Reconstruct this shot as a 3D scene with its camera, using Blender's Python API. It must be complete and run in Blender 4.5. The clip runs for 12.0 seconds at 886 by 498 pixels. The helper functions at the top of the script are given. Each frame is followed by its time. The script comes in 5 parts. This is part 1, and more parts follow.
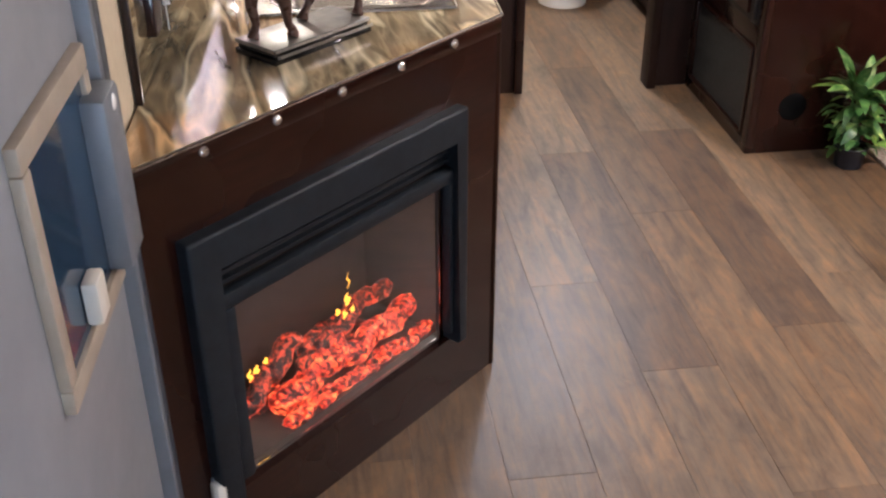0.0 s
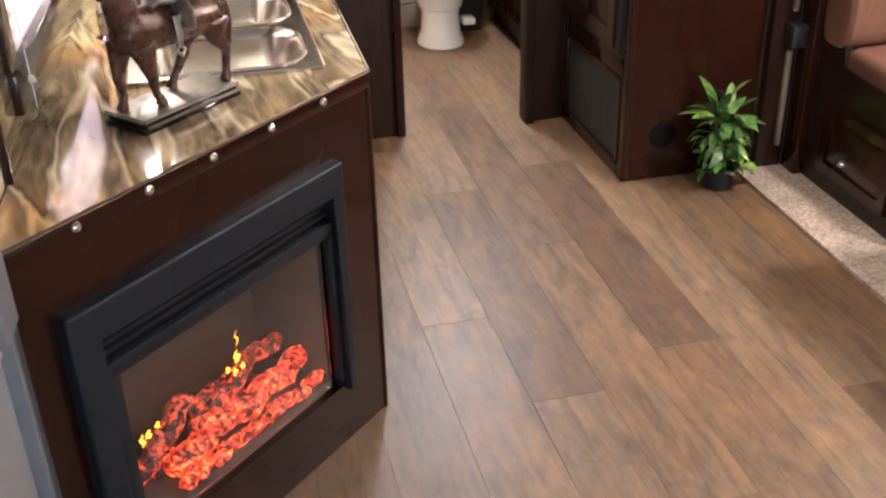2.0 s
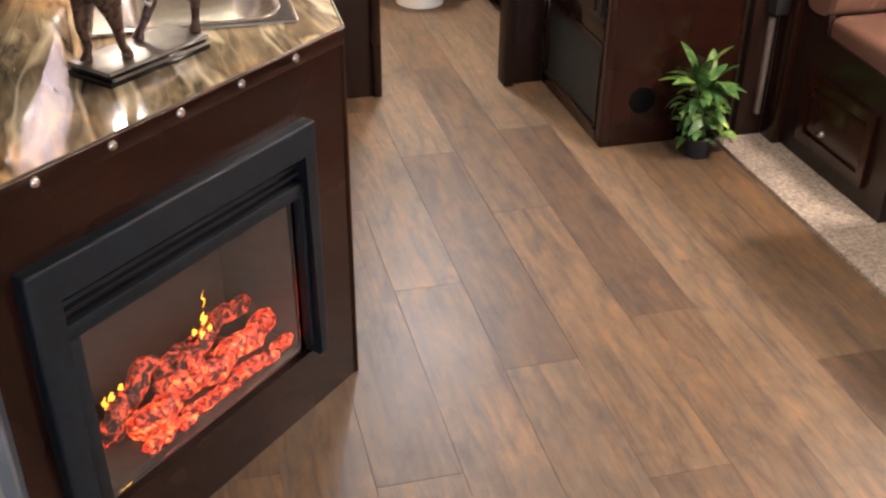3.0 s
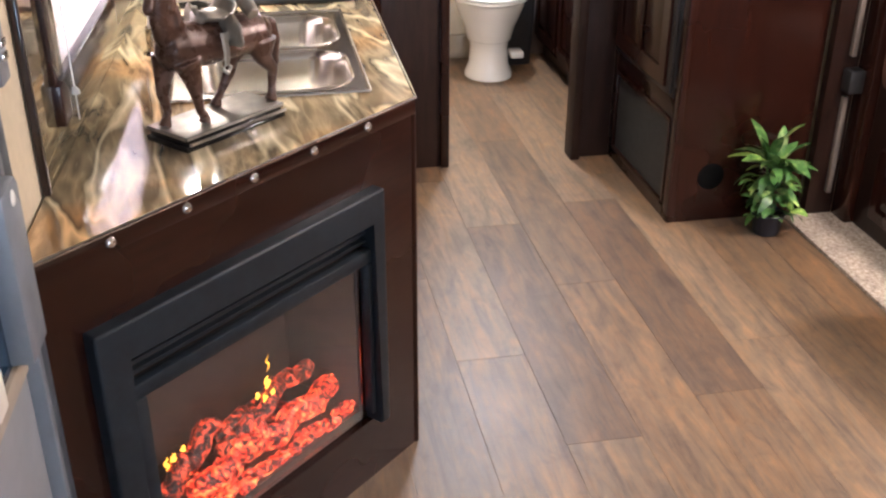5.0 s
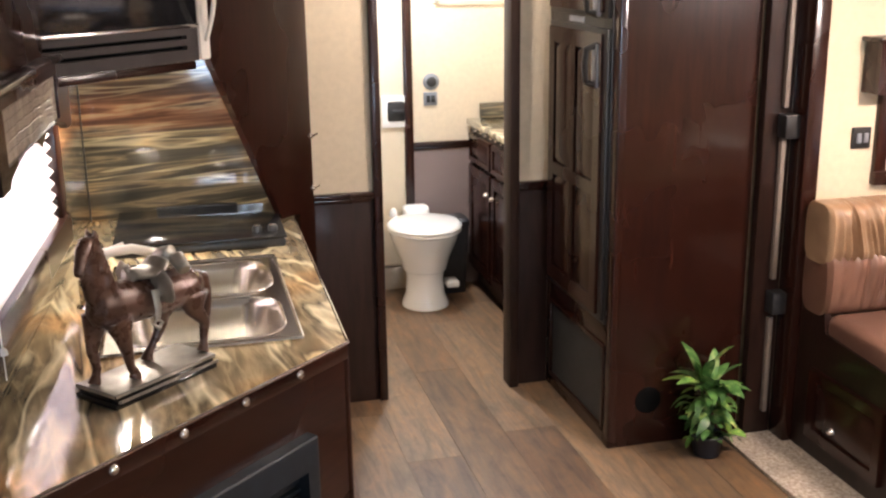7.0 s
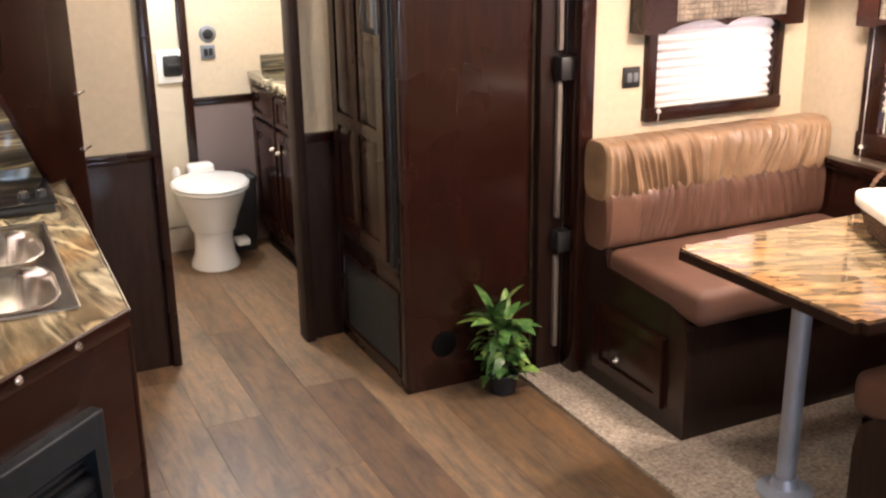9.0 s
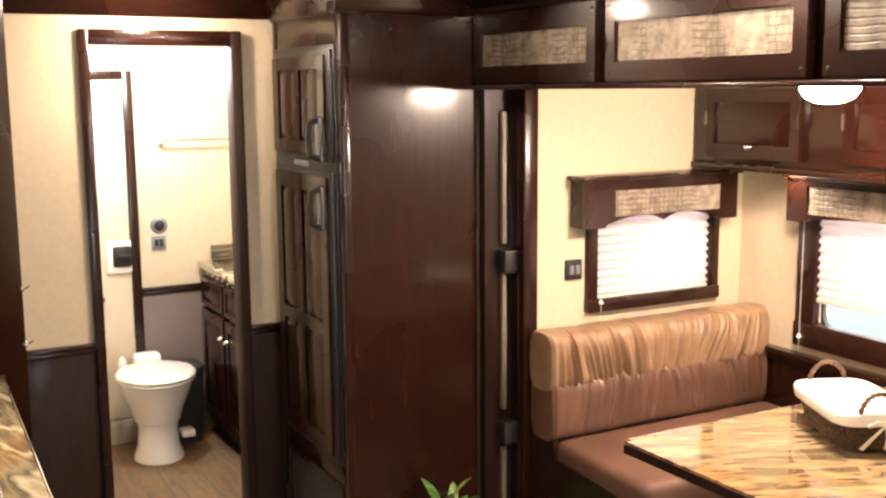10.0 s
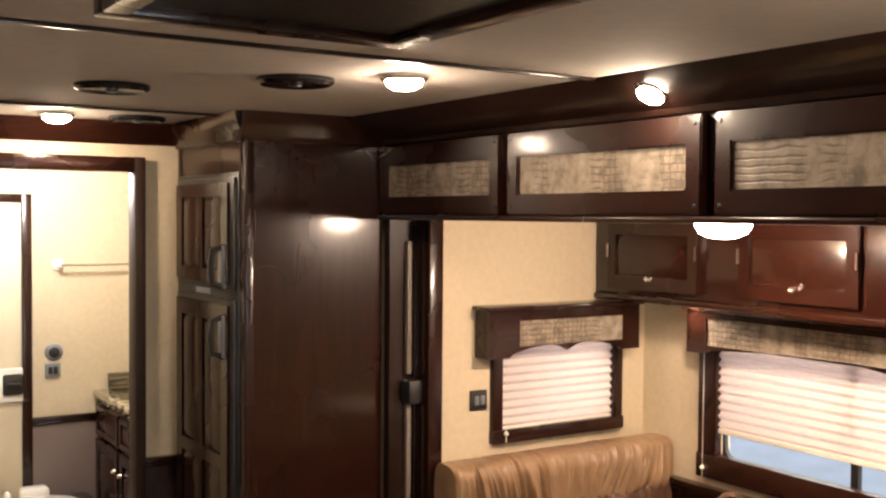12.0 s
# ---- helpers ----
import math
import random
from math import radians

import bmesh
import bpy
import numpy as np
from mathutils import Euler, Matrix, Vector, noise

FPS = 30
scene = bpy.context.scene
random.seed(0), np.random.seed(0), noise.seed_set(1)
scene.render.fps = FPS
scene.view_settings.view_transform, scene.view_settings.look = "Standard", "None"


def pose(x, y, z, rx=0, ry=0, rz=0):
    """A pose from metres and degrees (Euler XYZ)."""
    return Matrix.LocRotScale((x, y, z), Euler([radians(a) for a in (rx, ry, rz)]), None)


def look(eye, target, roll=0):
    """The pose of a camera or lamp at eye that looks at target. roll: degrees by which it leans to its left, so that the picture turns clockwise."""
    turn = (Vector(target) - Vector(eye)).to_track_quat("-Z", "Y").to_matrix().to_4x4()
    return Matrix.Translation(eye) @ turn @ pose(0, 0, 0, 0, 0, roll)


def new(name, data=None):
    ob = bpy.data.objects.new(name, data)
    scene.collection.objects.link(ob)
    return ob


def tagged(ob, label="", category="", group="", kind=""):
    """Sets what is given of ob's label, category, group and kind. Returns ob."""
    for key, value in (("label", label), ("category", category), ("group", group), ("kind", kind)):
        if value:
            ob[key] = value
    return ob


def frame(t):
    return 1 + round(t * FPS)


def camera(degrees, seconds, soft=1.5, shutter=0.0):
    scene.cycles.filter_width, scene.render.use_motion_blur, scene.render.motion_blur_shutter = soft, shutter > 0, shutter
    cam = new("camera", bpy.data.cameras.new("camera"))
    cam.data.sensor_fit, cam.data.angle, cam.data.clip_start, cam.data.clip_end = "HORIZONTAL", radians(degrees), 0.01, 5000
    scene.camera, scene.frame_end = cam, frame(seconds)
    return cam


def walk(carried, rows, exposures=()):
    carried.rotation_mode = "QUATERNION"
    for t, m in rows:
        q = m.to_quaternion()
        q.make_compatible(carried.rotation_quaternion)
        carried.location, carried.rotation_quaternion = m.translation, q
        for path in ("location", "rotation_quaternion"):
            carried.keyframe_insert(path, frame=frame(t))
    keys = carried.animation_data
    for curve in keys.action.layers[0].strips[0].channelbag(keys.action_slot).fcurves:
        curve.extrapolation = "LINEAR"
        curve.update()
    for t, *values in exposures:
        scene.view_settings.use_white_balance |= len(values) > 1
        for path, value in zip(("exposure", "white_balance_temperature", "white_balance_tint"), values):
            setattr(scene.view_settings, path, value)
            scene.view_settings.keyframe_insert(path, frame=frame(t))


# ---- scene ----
cam = camera(45.6, 12.0, soft=2.3)
PATH = [
    (0, (-0.185, -0.181, 1.626), (0.029, 1.519, 0.594), -0.2),
    (0.5, (-0.17, -0.259, 1.656), (0.039, 1.431, 0.606), 0.4),
    (1, (-0.17, -0.258, 1.657), (0.036, 1.43, 0.603), 1.0),
    (1.5, (-0.162, -0.223, 1.677), (0.185, 1.449, 0.635), 1.3),
    (2, (-0.133, -0.234, 1.687), (0.257, 1.466, 0.707), -1.4),
    (2.5, (-0.119, -0.195, 1.666), (0.304, 1.466, 0.635), 0.1),
    (4.3, (-0.124, -0.185, 1.659), (0.281, 1.472, 0.615), 1.5),
    (4.5, (-0.128, -0.175, 1.651), (0.252, 1.507, 0.637), 0.9),
    (5, (-0.131, -0.184, 1.658), (0.198, 1.559, 0.734), 0.2),
    (5.5, (-0.14, -0.191, 1.685), (0.113, 1.648, 0.941), -1.0),
    (5.8, (-0.1415, -0.19, 1.691), (0.095, 1.682, 0.997), -1.2),
    (6, (-0.142, -0.189, 1.694), (0.086, 1.7, 1.076), -1.5),
    (6.5, (-0.124, -0.184, 1.7), (0.23, 1.692, 1.104), -0.5),
    (7, (-0.105, -0.19, 1.711), (0.359, 1.679, 1.171), -0.8),
    (7.2, (-0.098, -0.181, 1.71), (0.419, 1.682, 1.198), -0.7),
    (8.8, (-0.081, -0.174, 1.712), (0.684, 1.558, 1.069), -0.7),
    (9, (-0.076, -0.165, 1.695), (0.74, 1.549, 1.065), -0.8),
    (9.5, (-0.072, -0.189, 1.714), (0.829, 1.542, 1.275), 0.6),
    (10, (-0.052, -0.19, 1.737), (0.878, 1.555, 1.438), -0.5),
    (10.5, (-0.04, -0.193, 1.749), (0.925, 1.542, 1.511), -0.7),
    (11, (-0.04, -0.19, 1.747), (0.981, 1.517, 1.538), 0.1),
    (11.5, (-0.032, -0.191, 1.753), (1.013, 1.507, 1.594), 0.3),
    (12, (-0.024, -0.186, 1.748), (1.062, 1.493, 1.686), 0.4),
]

def look_rows():
    return [(t, look(e, p, r)) for t, e, p, r in PATH]


walk(cam, look_rows(), [
    (0, 1.50, 5500, 10), (1.5, 1.82, 5600, 10), (2.5, 1.74, 6050, 10), (4.5, 1.76, 5950, 10), (5.5, 2.10, 5350, 10), (6.2, 2.05, 5350, 10), (6.5, 1.86, 5650, 10), (7.2, 1.58, 6050, 10),
    (9, 1.54, 6150, 10), (9.5, 1.72, 6600, 10), (10.0, 1.66, 6950, 10), (10.5, 1.44, 7200, 10), (11.2, 1.10, 7400, 10), (12, 0.84, 7350, 10)])

# ---- world and lamps ----
world = bpy.data.worlds.new("world")
scene.world = world
world.use_nodes = True
wn = world.node_tree
sky = wn.nodes.new("ShaderNodeTexSky")
sky.sky_type, sky.sun_disc = "NISHITA", False
sky.sun_elevation, sky.sun_rotation = radians(42), radians(60)
wn.links.new(sky.outputs[0], wn.nodes["Background"].inputs[0])
wn.nodes["Background"].inputs[1].default_value = 0.08

WARM = (1.0, 0.81, 0.67)
DAY = (0.93, 0.95, 1.0)


def lamp(name, kind, m, energy, color, size=0.1, size_y=None):
    data = bpy.data.lights.new(name, kind)
    data.energy, data.color = energy, color
    if kind == "AREA":
        data.shape, data.size, data.size_y = "RECTANGLE", size, size_y or size
    elif kind == "SUN":
        data.angle = size
    else:
        data.shadow_soft_size = size
    ob = new(name, data)
    ob.matrix_world = m
    return ob


lamp("sun", "SUN", look((5, -5, 6), (2, 2, 0)), 2.5, (1, 0.95, 0.88), radians(0.5))
lamp("bath_lamp_light", "POINT", pose(0.95, 4.45, 1.98), 26, (0.96, 0.96, 1.0), 0.08)
lamp("window_daylight", "AREA", look((2.60, 3.12, 1.12), (2.56, 2.0, 1.12)), 2.4, DAY, 0.42, 0.34)
lamp("window_daylight", "AREA", look((3.15, 1.77, 1.22), (2.0, 1.77, 1.15)), 6, DAY, 1.5, 0.36)
lamp("window_daylight", "AREA", look((-0.72, 2.25, 1.25), (0.5, 2.2, 1.1)), 9, DAY, 0.75, 0.34)
lamp("window_daylight", "AREA", look((0.45, -2.42, 1.15), (0.45, 0, 0.9)), 14, (0.74, 0.86, 1.0), 1.1, 0.8)

# ---- materials ----
MATS = {}


def node_mat(name):
    m = bpy.data.materials.new(name)
    m.use_nodes = True
    nt = m.node_tree
    return m, nt, nt.nodes["Principled BSDF"]


def coords(nt, scale=(1, 1, 1), rot=(0, 0, 0), vary=0.0):
    geo = nt.nodes.new("ShaderNodeNewGeometry")
    src = geo.outputs["Position"]
    if vary:
        info = nt.nodes.new("ShaderNodeObjectInfo")
        mul = nt.nodes.new("ShaderNodeMath")
        mul.operation = "MULTIPLY"
        mul.inputs[1].default_value = vary
        nt.links.new(info.outputs["Random"], mul.inputs[0])
        add = nt.nodes.new("ShaderNodeVectorMath")
        add.operation = "ADD"
        nt.links.new(src, add.inputs[0])
        nt.links.new(mul.outputs[0], add.inputs[1])
        src = add.outputs[0]
    turn = nt.nodes.new("ShaderNodeMapping")
    turn.inputs["Rotation"].default_value = [radians(a) for a in rot]
    nt.links.new(src, turn.inputs["Vector"])
    mp = nt.nodes.new("ShaderNodeMapping")
    mp.inputs["Scale"].default_value = scale
    nt.links.new(turn.outputs[0], mp.inputs["Vector"])
    return mp.outputs[0]


def noise_tex(nt, vec, scale, detail=4.0, rough=0.55, warp=0.0):
    n = nt.nodes.new("ShaderNodeTexNoise")
    n.inputs["Scale"].default_value, n.inputs["Detail"].default_value = scale, detail
    n.inputs["Roughness"].default_value, n.inputs["Distortion"].default_value = rough, warp
    nt.links.new(vec, n.inputs["Vector"])
    return n.outputs["Fac"]


def ramp(nt, fac, stops):
    r = nt.nodes.new("ShaderNodeValToRGB")
    e = r.color_ramp.elements
    while len(e) < len(stops):
        e.new(0.5)
    for el, (p, c) in zip(e, stops):
        el.position, el.color = p, (*c, 1)
    nt.links.new(fac, r.inputs[0])
    return r.outputs[0]


def mix(nt, a, b, fac, kind="MIX"):
    m = nt.nodes.new("ShaderNodeMix")
    m.data_type, m.blend_type = "RGBA", kind
    if isinstance(fac, (int, float)):
        m.inputs[0].default_value = fac
    else:
        nt.links.new(fac, m.inputs[0])
    nt.links.new(a, m.inputs[6])
    nt.links.new(b, m.inputs[7])
    return m.outputs[2]


def bump(nt, bsdf, fac, strength, dist=0.002):
    b = nt.nodes.new("ShaderNodeBump")
    b.inputs["Strength"].default_value, b.inputs["Distance"].default_value = strength, dist
    nt.links.new(fac, b.inputs["Height"])
    nt.links.new(b.outputs[0], bsdf.inputs["Normal"])


def span(nt, fac, lo, hi, sock):
    r = nt.nodes.new("ShaderNodeMapRange")
    r.inputs["To Min"].default_value, r.inputs["To Max"].default_value = lo, hi
    nt.links.new(fac, r.inputs["Value"])
    nt.links.new(r.outputs[0], sock)


def simple(name, color, rough=0.5, metal=0.0, var=0.15, scale=12.0, rel=0.0, coat=0.0, stretch=(1, 1, 1)):
    m, nt, b = node_mat(name)
    v = coords(nt, stretch)
    n = noise_tex(nt, v, scale, 6)
    lo, hi = [tuple(c * f for c in color) for f in (1 - var, 1 + var)]
    nt.links.new(ramp(nt, n, [(0.3, lo), (0.7, hi)]), b.inputs["Base Color"])
    span(nt, noise_tex(nt, v, scale * 3), max(rough - 0.08, 0.02), rough + 0.1, b.inputs["Roughness"])
    b.inputs["Metallic"].default_value = metal
    b.inputs["Coat Weight"].default_value = coat
    b.inputs["Coat Roughness"].default_value = 0.12
    if rel:
        bump(nt, b, noise_tex(nt, v, scale * 8), rel)
    return m


def wood(name, dark, light, rough, stretch, coat, rel=0.02):
    m, nt, b = node_mat(name)
    b.inputs["Specular IOR Level"].default_value = 0.22
    v = coords(nt, stretch, vary=7.0)
    grain = noise_tex(nt, v, 9.0, 8, 0.62, 0.4)
    cloud = noise_tex(nt, coords(nt), 2.2, 3)
    c1 = ramp(nt, grain, [(0.30, dark), (0.72, light)])
    c2 = ramp(nt, cloud, [(0.25, (0.72, 0.68, 0.66)), (0.75, (1.0, 1.0, 1.0))])
    nt.links.new(mix(nt, c1, c2, 1.0, "MULTIPLY"), b.inputs["Base Color"])
    span(nt, cloud, rough - 0.06, rough + 0.08, b.inputs["Roughness"])
    b.inputs["Coat Weight"].default_value, b.inputs["Coat Roughness"].default_value = coat, 0.12
    bump(nt, b, grain, rel, 0.001)
    return m


def marble(name, stretch, rot, stops, veins, warp=0.8, seam=None):
    m, nt, b = node_mat(name)
    v = coords(nt, stretch, rot)
    big = noise_tex(nt, v, 1.45, 3, 0.50, warp)
    fine = noise_tex(nt, v, 3.4, 5, 0.54, warp)
    patch = noise_tex(nt, coords(nt), 2.6, 3, 0.5, 0.5)
    c1 = ramp(nt, big, stops)
    c2 = ramp(nt, fine, veins)
    c3 = ramp(nt, patch, [(0.36, (1.20, 1.22, 1.20)), (0.50, (1.70, 1.64, 1.48)), (0.64, (2.2, 1.62, 1.10))])
    base = mix(nt, c1, c2, 0.30)
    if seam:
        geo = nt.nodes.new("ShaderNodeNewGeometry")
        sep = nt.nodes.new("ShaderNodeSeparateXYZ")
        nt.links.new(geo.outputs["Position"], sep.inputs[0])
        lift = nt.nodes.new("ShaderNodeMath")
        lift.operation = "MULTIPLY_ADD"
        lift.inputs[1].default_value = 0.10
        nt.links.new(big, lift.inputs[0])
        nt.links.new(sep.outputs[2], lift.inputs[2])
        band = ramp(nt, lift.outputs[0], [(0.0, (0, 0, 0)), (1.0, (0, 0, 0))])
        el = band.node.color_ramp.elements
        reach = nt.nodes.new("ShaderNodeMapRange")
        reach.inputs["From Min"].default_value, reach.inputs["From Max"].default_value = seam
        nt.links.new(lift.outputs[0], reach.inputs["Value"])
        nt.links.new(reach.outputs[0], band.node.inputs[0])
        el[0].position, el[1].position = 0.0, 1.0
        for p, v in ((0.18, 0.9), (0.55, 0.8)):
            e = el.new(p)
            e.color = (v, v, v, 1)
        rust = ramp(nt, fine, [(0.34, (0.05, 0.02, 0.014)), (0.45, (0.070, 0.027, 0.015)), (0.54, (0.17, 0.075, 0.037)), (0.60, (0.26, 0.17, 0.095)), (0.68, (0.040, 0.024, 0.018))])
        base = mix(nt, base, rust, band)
    nt.links.new(mix(nt, base, c3, 0.8, "MULTIPLY"), b.inputs["Base Color"])
    span(nt, fine, 0.045, 0.10, b.inputs["Roughness"])
    b.inputs["Coat Weight"].default_value, b.inputs["Coat Roughness"].default_value = 0.6, 0.05
    return m


def emit(name, color, strength):
    m, nt, b = node_mat(name)
    b.inputs["Base Color"].default_value = (*color, 1)
    b.inputs["Emission Color"].default_value, b.inputs["Emission Strength"].default_value = (*color, 1), strength
    return m


def glass(name, tint=(1, 1, 1)):
    m, nt, b = node_mat(name)
    b.inputs["Base Color"].default_value = (*tint, 1)
    b.inputs["Transmission Weight"].default_value, b.inputs["Roughness"].default_value, b.inputs["IOR"].default_value = 1.0, 0.02, 1.45
    return m


def crocodile(name):
    """Embossed hide: soft mottled stretches between blocks of scale rows."""
    m, nt, b = node_mat(name)
    geo = nt.nodes.new("ShaderNodeNewGeometry")
    sep = nt.nodes.new("ShaderNodeSeparateXYZ")
    nt.links.new(geo.outputs["Position"], sep.inputs[0])
    along = nt.nodes.new("ShaderNodeMath")
    nt.links.new(sep.outputs[0], along.inputs[0])
    nt.links.new(sep.outputs[1], along.inputs[1])
    flat = nt.nodes.new("ShaderNodeCombineXYZ")
    nt.links.new(along.outputs[0], flat.inputs[0])
    nt.links.new(sep.outputs[2], flat.inputs[1])
    wob = nt.nodes.new("ShaderNodeTexNoise")
    wob.inputs["Scale"].default_value = 24
    nt.links.new(flat.outputs[0], wob.inputs["Vector"])
    sway = nt.nodes.new("ShaderNodeVectorMath")
    sway.operation = "MULTIPLY_ADD"
    sway.inputs[1].default_value = (0.012, 0.012, 0)
    nt.links.new(wob.outputs["Color"], sway.inputs[0])
    nt.links.new(flat.outputs[0], sway.inputs[2])
    br = nt.nodes.new("ShaderNodeTexBrick")
    br.offset = 0.15
    for key, v in (("Scale", 1.0), ("Mortar Size", 0.0026), ("Mortar Smooth", 0.6), ("Brick Width", 0.021), ("Row Height", 0.019)):
        br.inputs[key].default_value = v
    br.inputs["Color1"].default_value, br.inputs["Color2"].default_value, br.inputs["Mortar"].default_value = (1, 1, 1, 1), (0.80, 0.77, 0.74, 1), (0.46, 0.41, 0.37, 1)
    nt.links.new(sway.outputs[0], br.inputs["Vector"])
    stretch = nt.nodes.new("ShaderNodeMapping")
    stretch.inputs["Scale"].default_value = (8.5, 1.2, 1)
    nt.links.new(flat.outputs[0], stretch.inputs["Vector"])
    sel = ramp(nt, noise_tex(nt, stretch.outputs[0], 1.0, 1), [(0.50, (0, 0, 0)), (0.56, (1, 1, 1))])
    mottle = ramp(nt, noise_tex(nt, coords(nt), 22, 6, 0.62, 0.15), [(0.34, (0.135, 0.106, 0.080)), (0.52, (0.27, 0.218, 0.165)), (0.70, (0.38, 0.315, 0.245))])
    plain = nt.nodes.new("ShaderNodeRGB")
    plain.outputs[0].default_value = (1, 1, 1, 1)
    ridge = nt.nodes.new("ShaderNodeTexWave")
    ridge.bands_direction = "Y"
    ridge.inputs["Scale"].default_value, ridge.inputs["Distortion"].default_value, ridge.inputs["Detail"].default_value = 17.0, 3.5, 1.0
    ridge.inputs["Detail Scale"].default_value = 0.6
    nt.links.new(sway.outputs[0], ridge.inputs["Vector"])
    rows = ramp(nt, ridge.outputs["Fac"], [(0.08, (0.42, 0.37, 0.33)), (0.34, (1, 1, 1))])
    away = nt.nodes.new("ShaderNodeMapping")
    away.inputs["Location"].default_value = (4.7, 2.3, 0)
    nt.links.new(stretch.outputs[0], away.inputs["Vector"])
    wavy = ramp(nt, noise_tex(nt, away.outputs[0], 1.0, 1), [(0.49, (0, 0, 0)), (0.58, (0.8, 0.8, 0.8))])
    scales = mix(nt, mix(nt, plain.outputs[0], rows, wavy), br.outputs["Color"], sel)
    nt.links.new(mix(nt, mottle, scales, 1.0, "MULTIPLY"), b.inputs["Base Color"])
    b.inputs["Roughness"].default_value = 0.42
    bump(nt, b, scales, 0.6, 0.004)
    return m


def leather(name, c0, c1, folds, crease=0.0, gloss=0.33):
    m, nt, b = node_mat(name)
    v = coords(nt)
    n = noise_tex(nt, v, 5, 5)
    col = ramp(nt, n, [(0.3, c0), (0.7, c1)])
    b.inputs["Roughness"].default_value = gloss
    vo = nt.nodes.new("ShaderNodeTexVoronoi")
    vo.inputs["Scale"].default_value = 420
    nt.links.new(v, vo.inputs["Vector"])
    bump(nt, b, vo.outputs["Distance"], folds, 0.001)
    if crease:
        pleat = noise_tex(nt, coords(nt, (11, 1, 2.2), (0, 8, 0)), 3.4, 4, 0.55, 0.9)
        # pleat hollows painted darker and ridges lighter, as shade would fall on the folds
        pleat_shade = ramp(nt, pleat, [(0.34, (0.55, 0.46, 0.40)), (0.50, (1.0, 1.0, 1.0)), (0.68, (1.22, 1.2, 1.15))])
        col = mix(nt, col, pleat_shade, 0.45, "MULTIPLY")
        first = b.inputs["Normal"].links[0].from_node
        deep = nt.nodes.new("ShaderNodeBump")
        deep.inputs["Strength"].default_value, deep.inputs["Distance"].default_value = 1.0, crease
        nt.links.new(pleat, deep.inputs["Height"])
        nt.links.new(deep.outputs[0], first.inputs["Normal"])
    nt.links.new(col, b.inputs["Base Color"])
    return m


def plank_mat():
    """Printed vinyl boards: a tone for each, long streaks of tan, orange and dark brown, and fine grain."""
    m, nt, b = node_mat("vinyl_plank")
    info = nt.nodes.new("ShaderNodeObjectInfo")
    grain = noise_tex(nt, coords(nt, (1.0, 0.08, 1.0), vary=23.0), 46, 8, 0.66, 0.6)
    streak = noise_tex(nt, coords(nt, (1.0, 0.13, 1.0), vary=17.0), 15.0, 5, 0.60, 1.2)
    cloud = noise_tex(nt, coords(nt, (1, 0.40, 1), vary=11.0), 8.0, 6, 0.62, 1.0)
    blot = noise_tex(nt, coords(nt, (1, 0.55, 1), vary=5.0), 17.0, 7, 0.70, 0.8)
    tone = ramp(nt, info.outputs["Random"], [(0.0, (0.212, 0.160, 0.108)), (0.18, (0.120, 0.083, 0.056)), (0.36, (0.192, 0.130, 0.078)), (0.52, (0.138, 0.100, 0.068)), (0.68, (0.184, 0.122, 0.070)), (0.84, (0.186, 0.140, 0.095)), (1.0, (0.116, 0.081, 0.054))])
    s = ramp(nt, streak, [(0.30, (0.60, 0.55, 0.53)), (0.42, (0.88, 0.86, 0.86)), (0.50, (1.05, 1.02, 0.98)), (0.56, (1.22, 1.07, 0.88)), (0.62, (1.0, 0.97, 0.94)), (0.72, (1.28, 1.22, 1.12))])
    g = ramp(nt, grain, [(0.28, (0.50, 0.45, 0.42)), (0.46, (0.90, 0.88, 0.86)), (0.60, (1.05, 1.02, 0.99)), (0.75, (1.22, 1.17, 1.08))])
    hue = ramp(nt, blot, [(0.34, (0.72, 0.68, 0.66)), (0.47, (0.96, 0.94, 0.93)), (0.56, (1.06, 1.0, 0.92)), (0.68, (1.26, 1.14, 0.98))])
    c = ramp(nt, cloud, [(0.28, (0.62, 0.60, 0.60)), (0.50, (0.88, 0.86, 0.85)), (0.70, (1.14, 1.06, 0.96))])
    col = mix(nt, tone, s, 1.0, "MULTIPLY")
    for layer, f in ((hue, 0.85), (g, 0.8), (c, 0.9)):
        col = mix(nt, col, layer, f, "MULTIPLY")
    nt.links.new(col, b.inputs["Base Color"])
    span(nt, cloud, 0.36, 0.52, b.inputs["Roughness"])
    bump(nt, b, grain, 0.18, 0.001)
    return m


def blind_mat():
    m, nt, b = node_mat("pleated_fabric")
    out = nt.nodes["Material Output"]
    tr = nt.nodes.new("ShaderNodeBsdfTranslucent")
    n = noise_tex(nt, coords(nt, (1, 1, 6)), 60, 3)
    nt.links.new(ramp(nt, n, [(0.3, (0.80, 0.72, 0.64)), (0.7, (0.90, 0.84, 0.78))]), b.inputs["Base Color"])
    tr.inputs[0].default_value = (0.70, 0.62, 0.62, 1)
    b.inputs["Roughness"].default_value = 0.8
    mx = nt.nodes.new("ShaderNodeMixShader")
    mx.inputs[0].default_value = 0.5
    nt.links.new(b.outputs[0], mx.inputs[1])
    nt.links.new(tr.outputs[0], mx.inputs[2])
    nt.links.new(mx.outputs[0], out.inputs["Surface"])
    return m


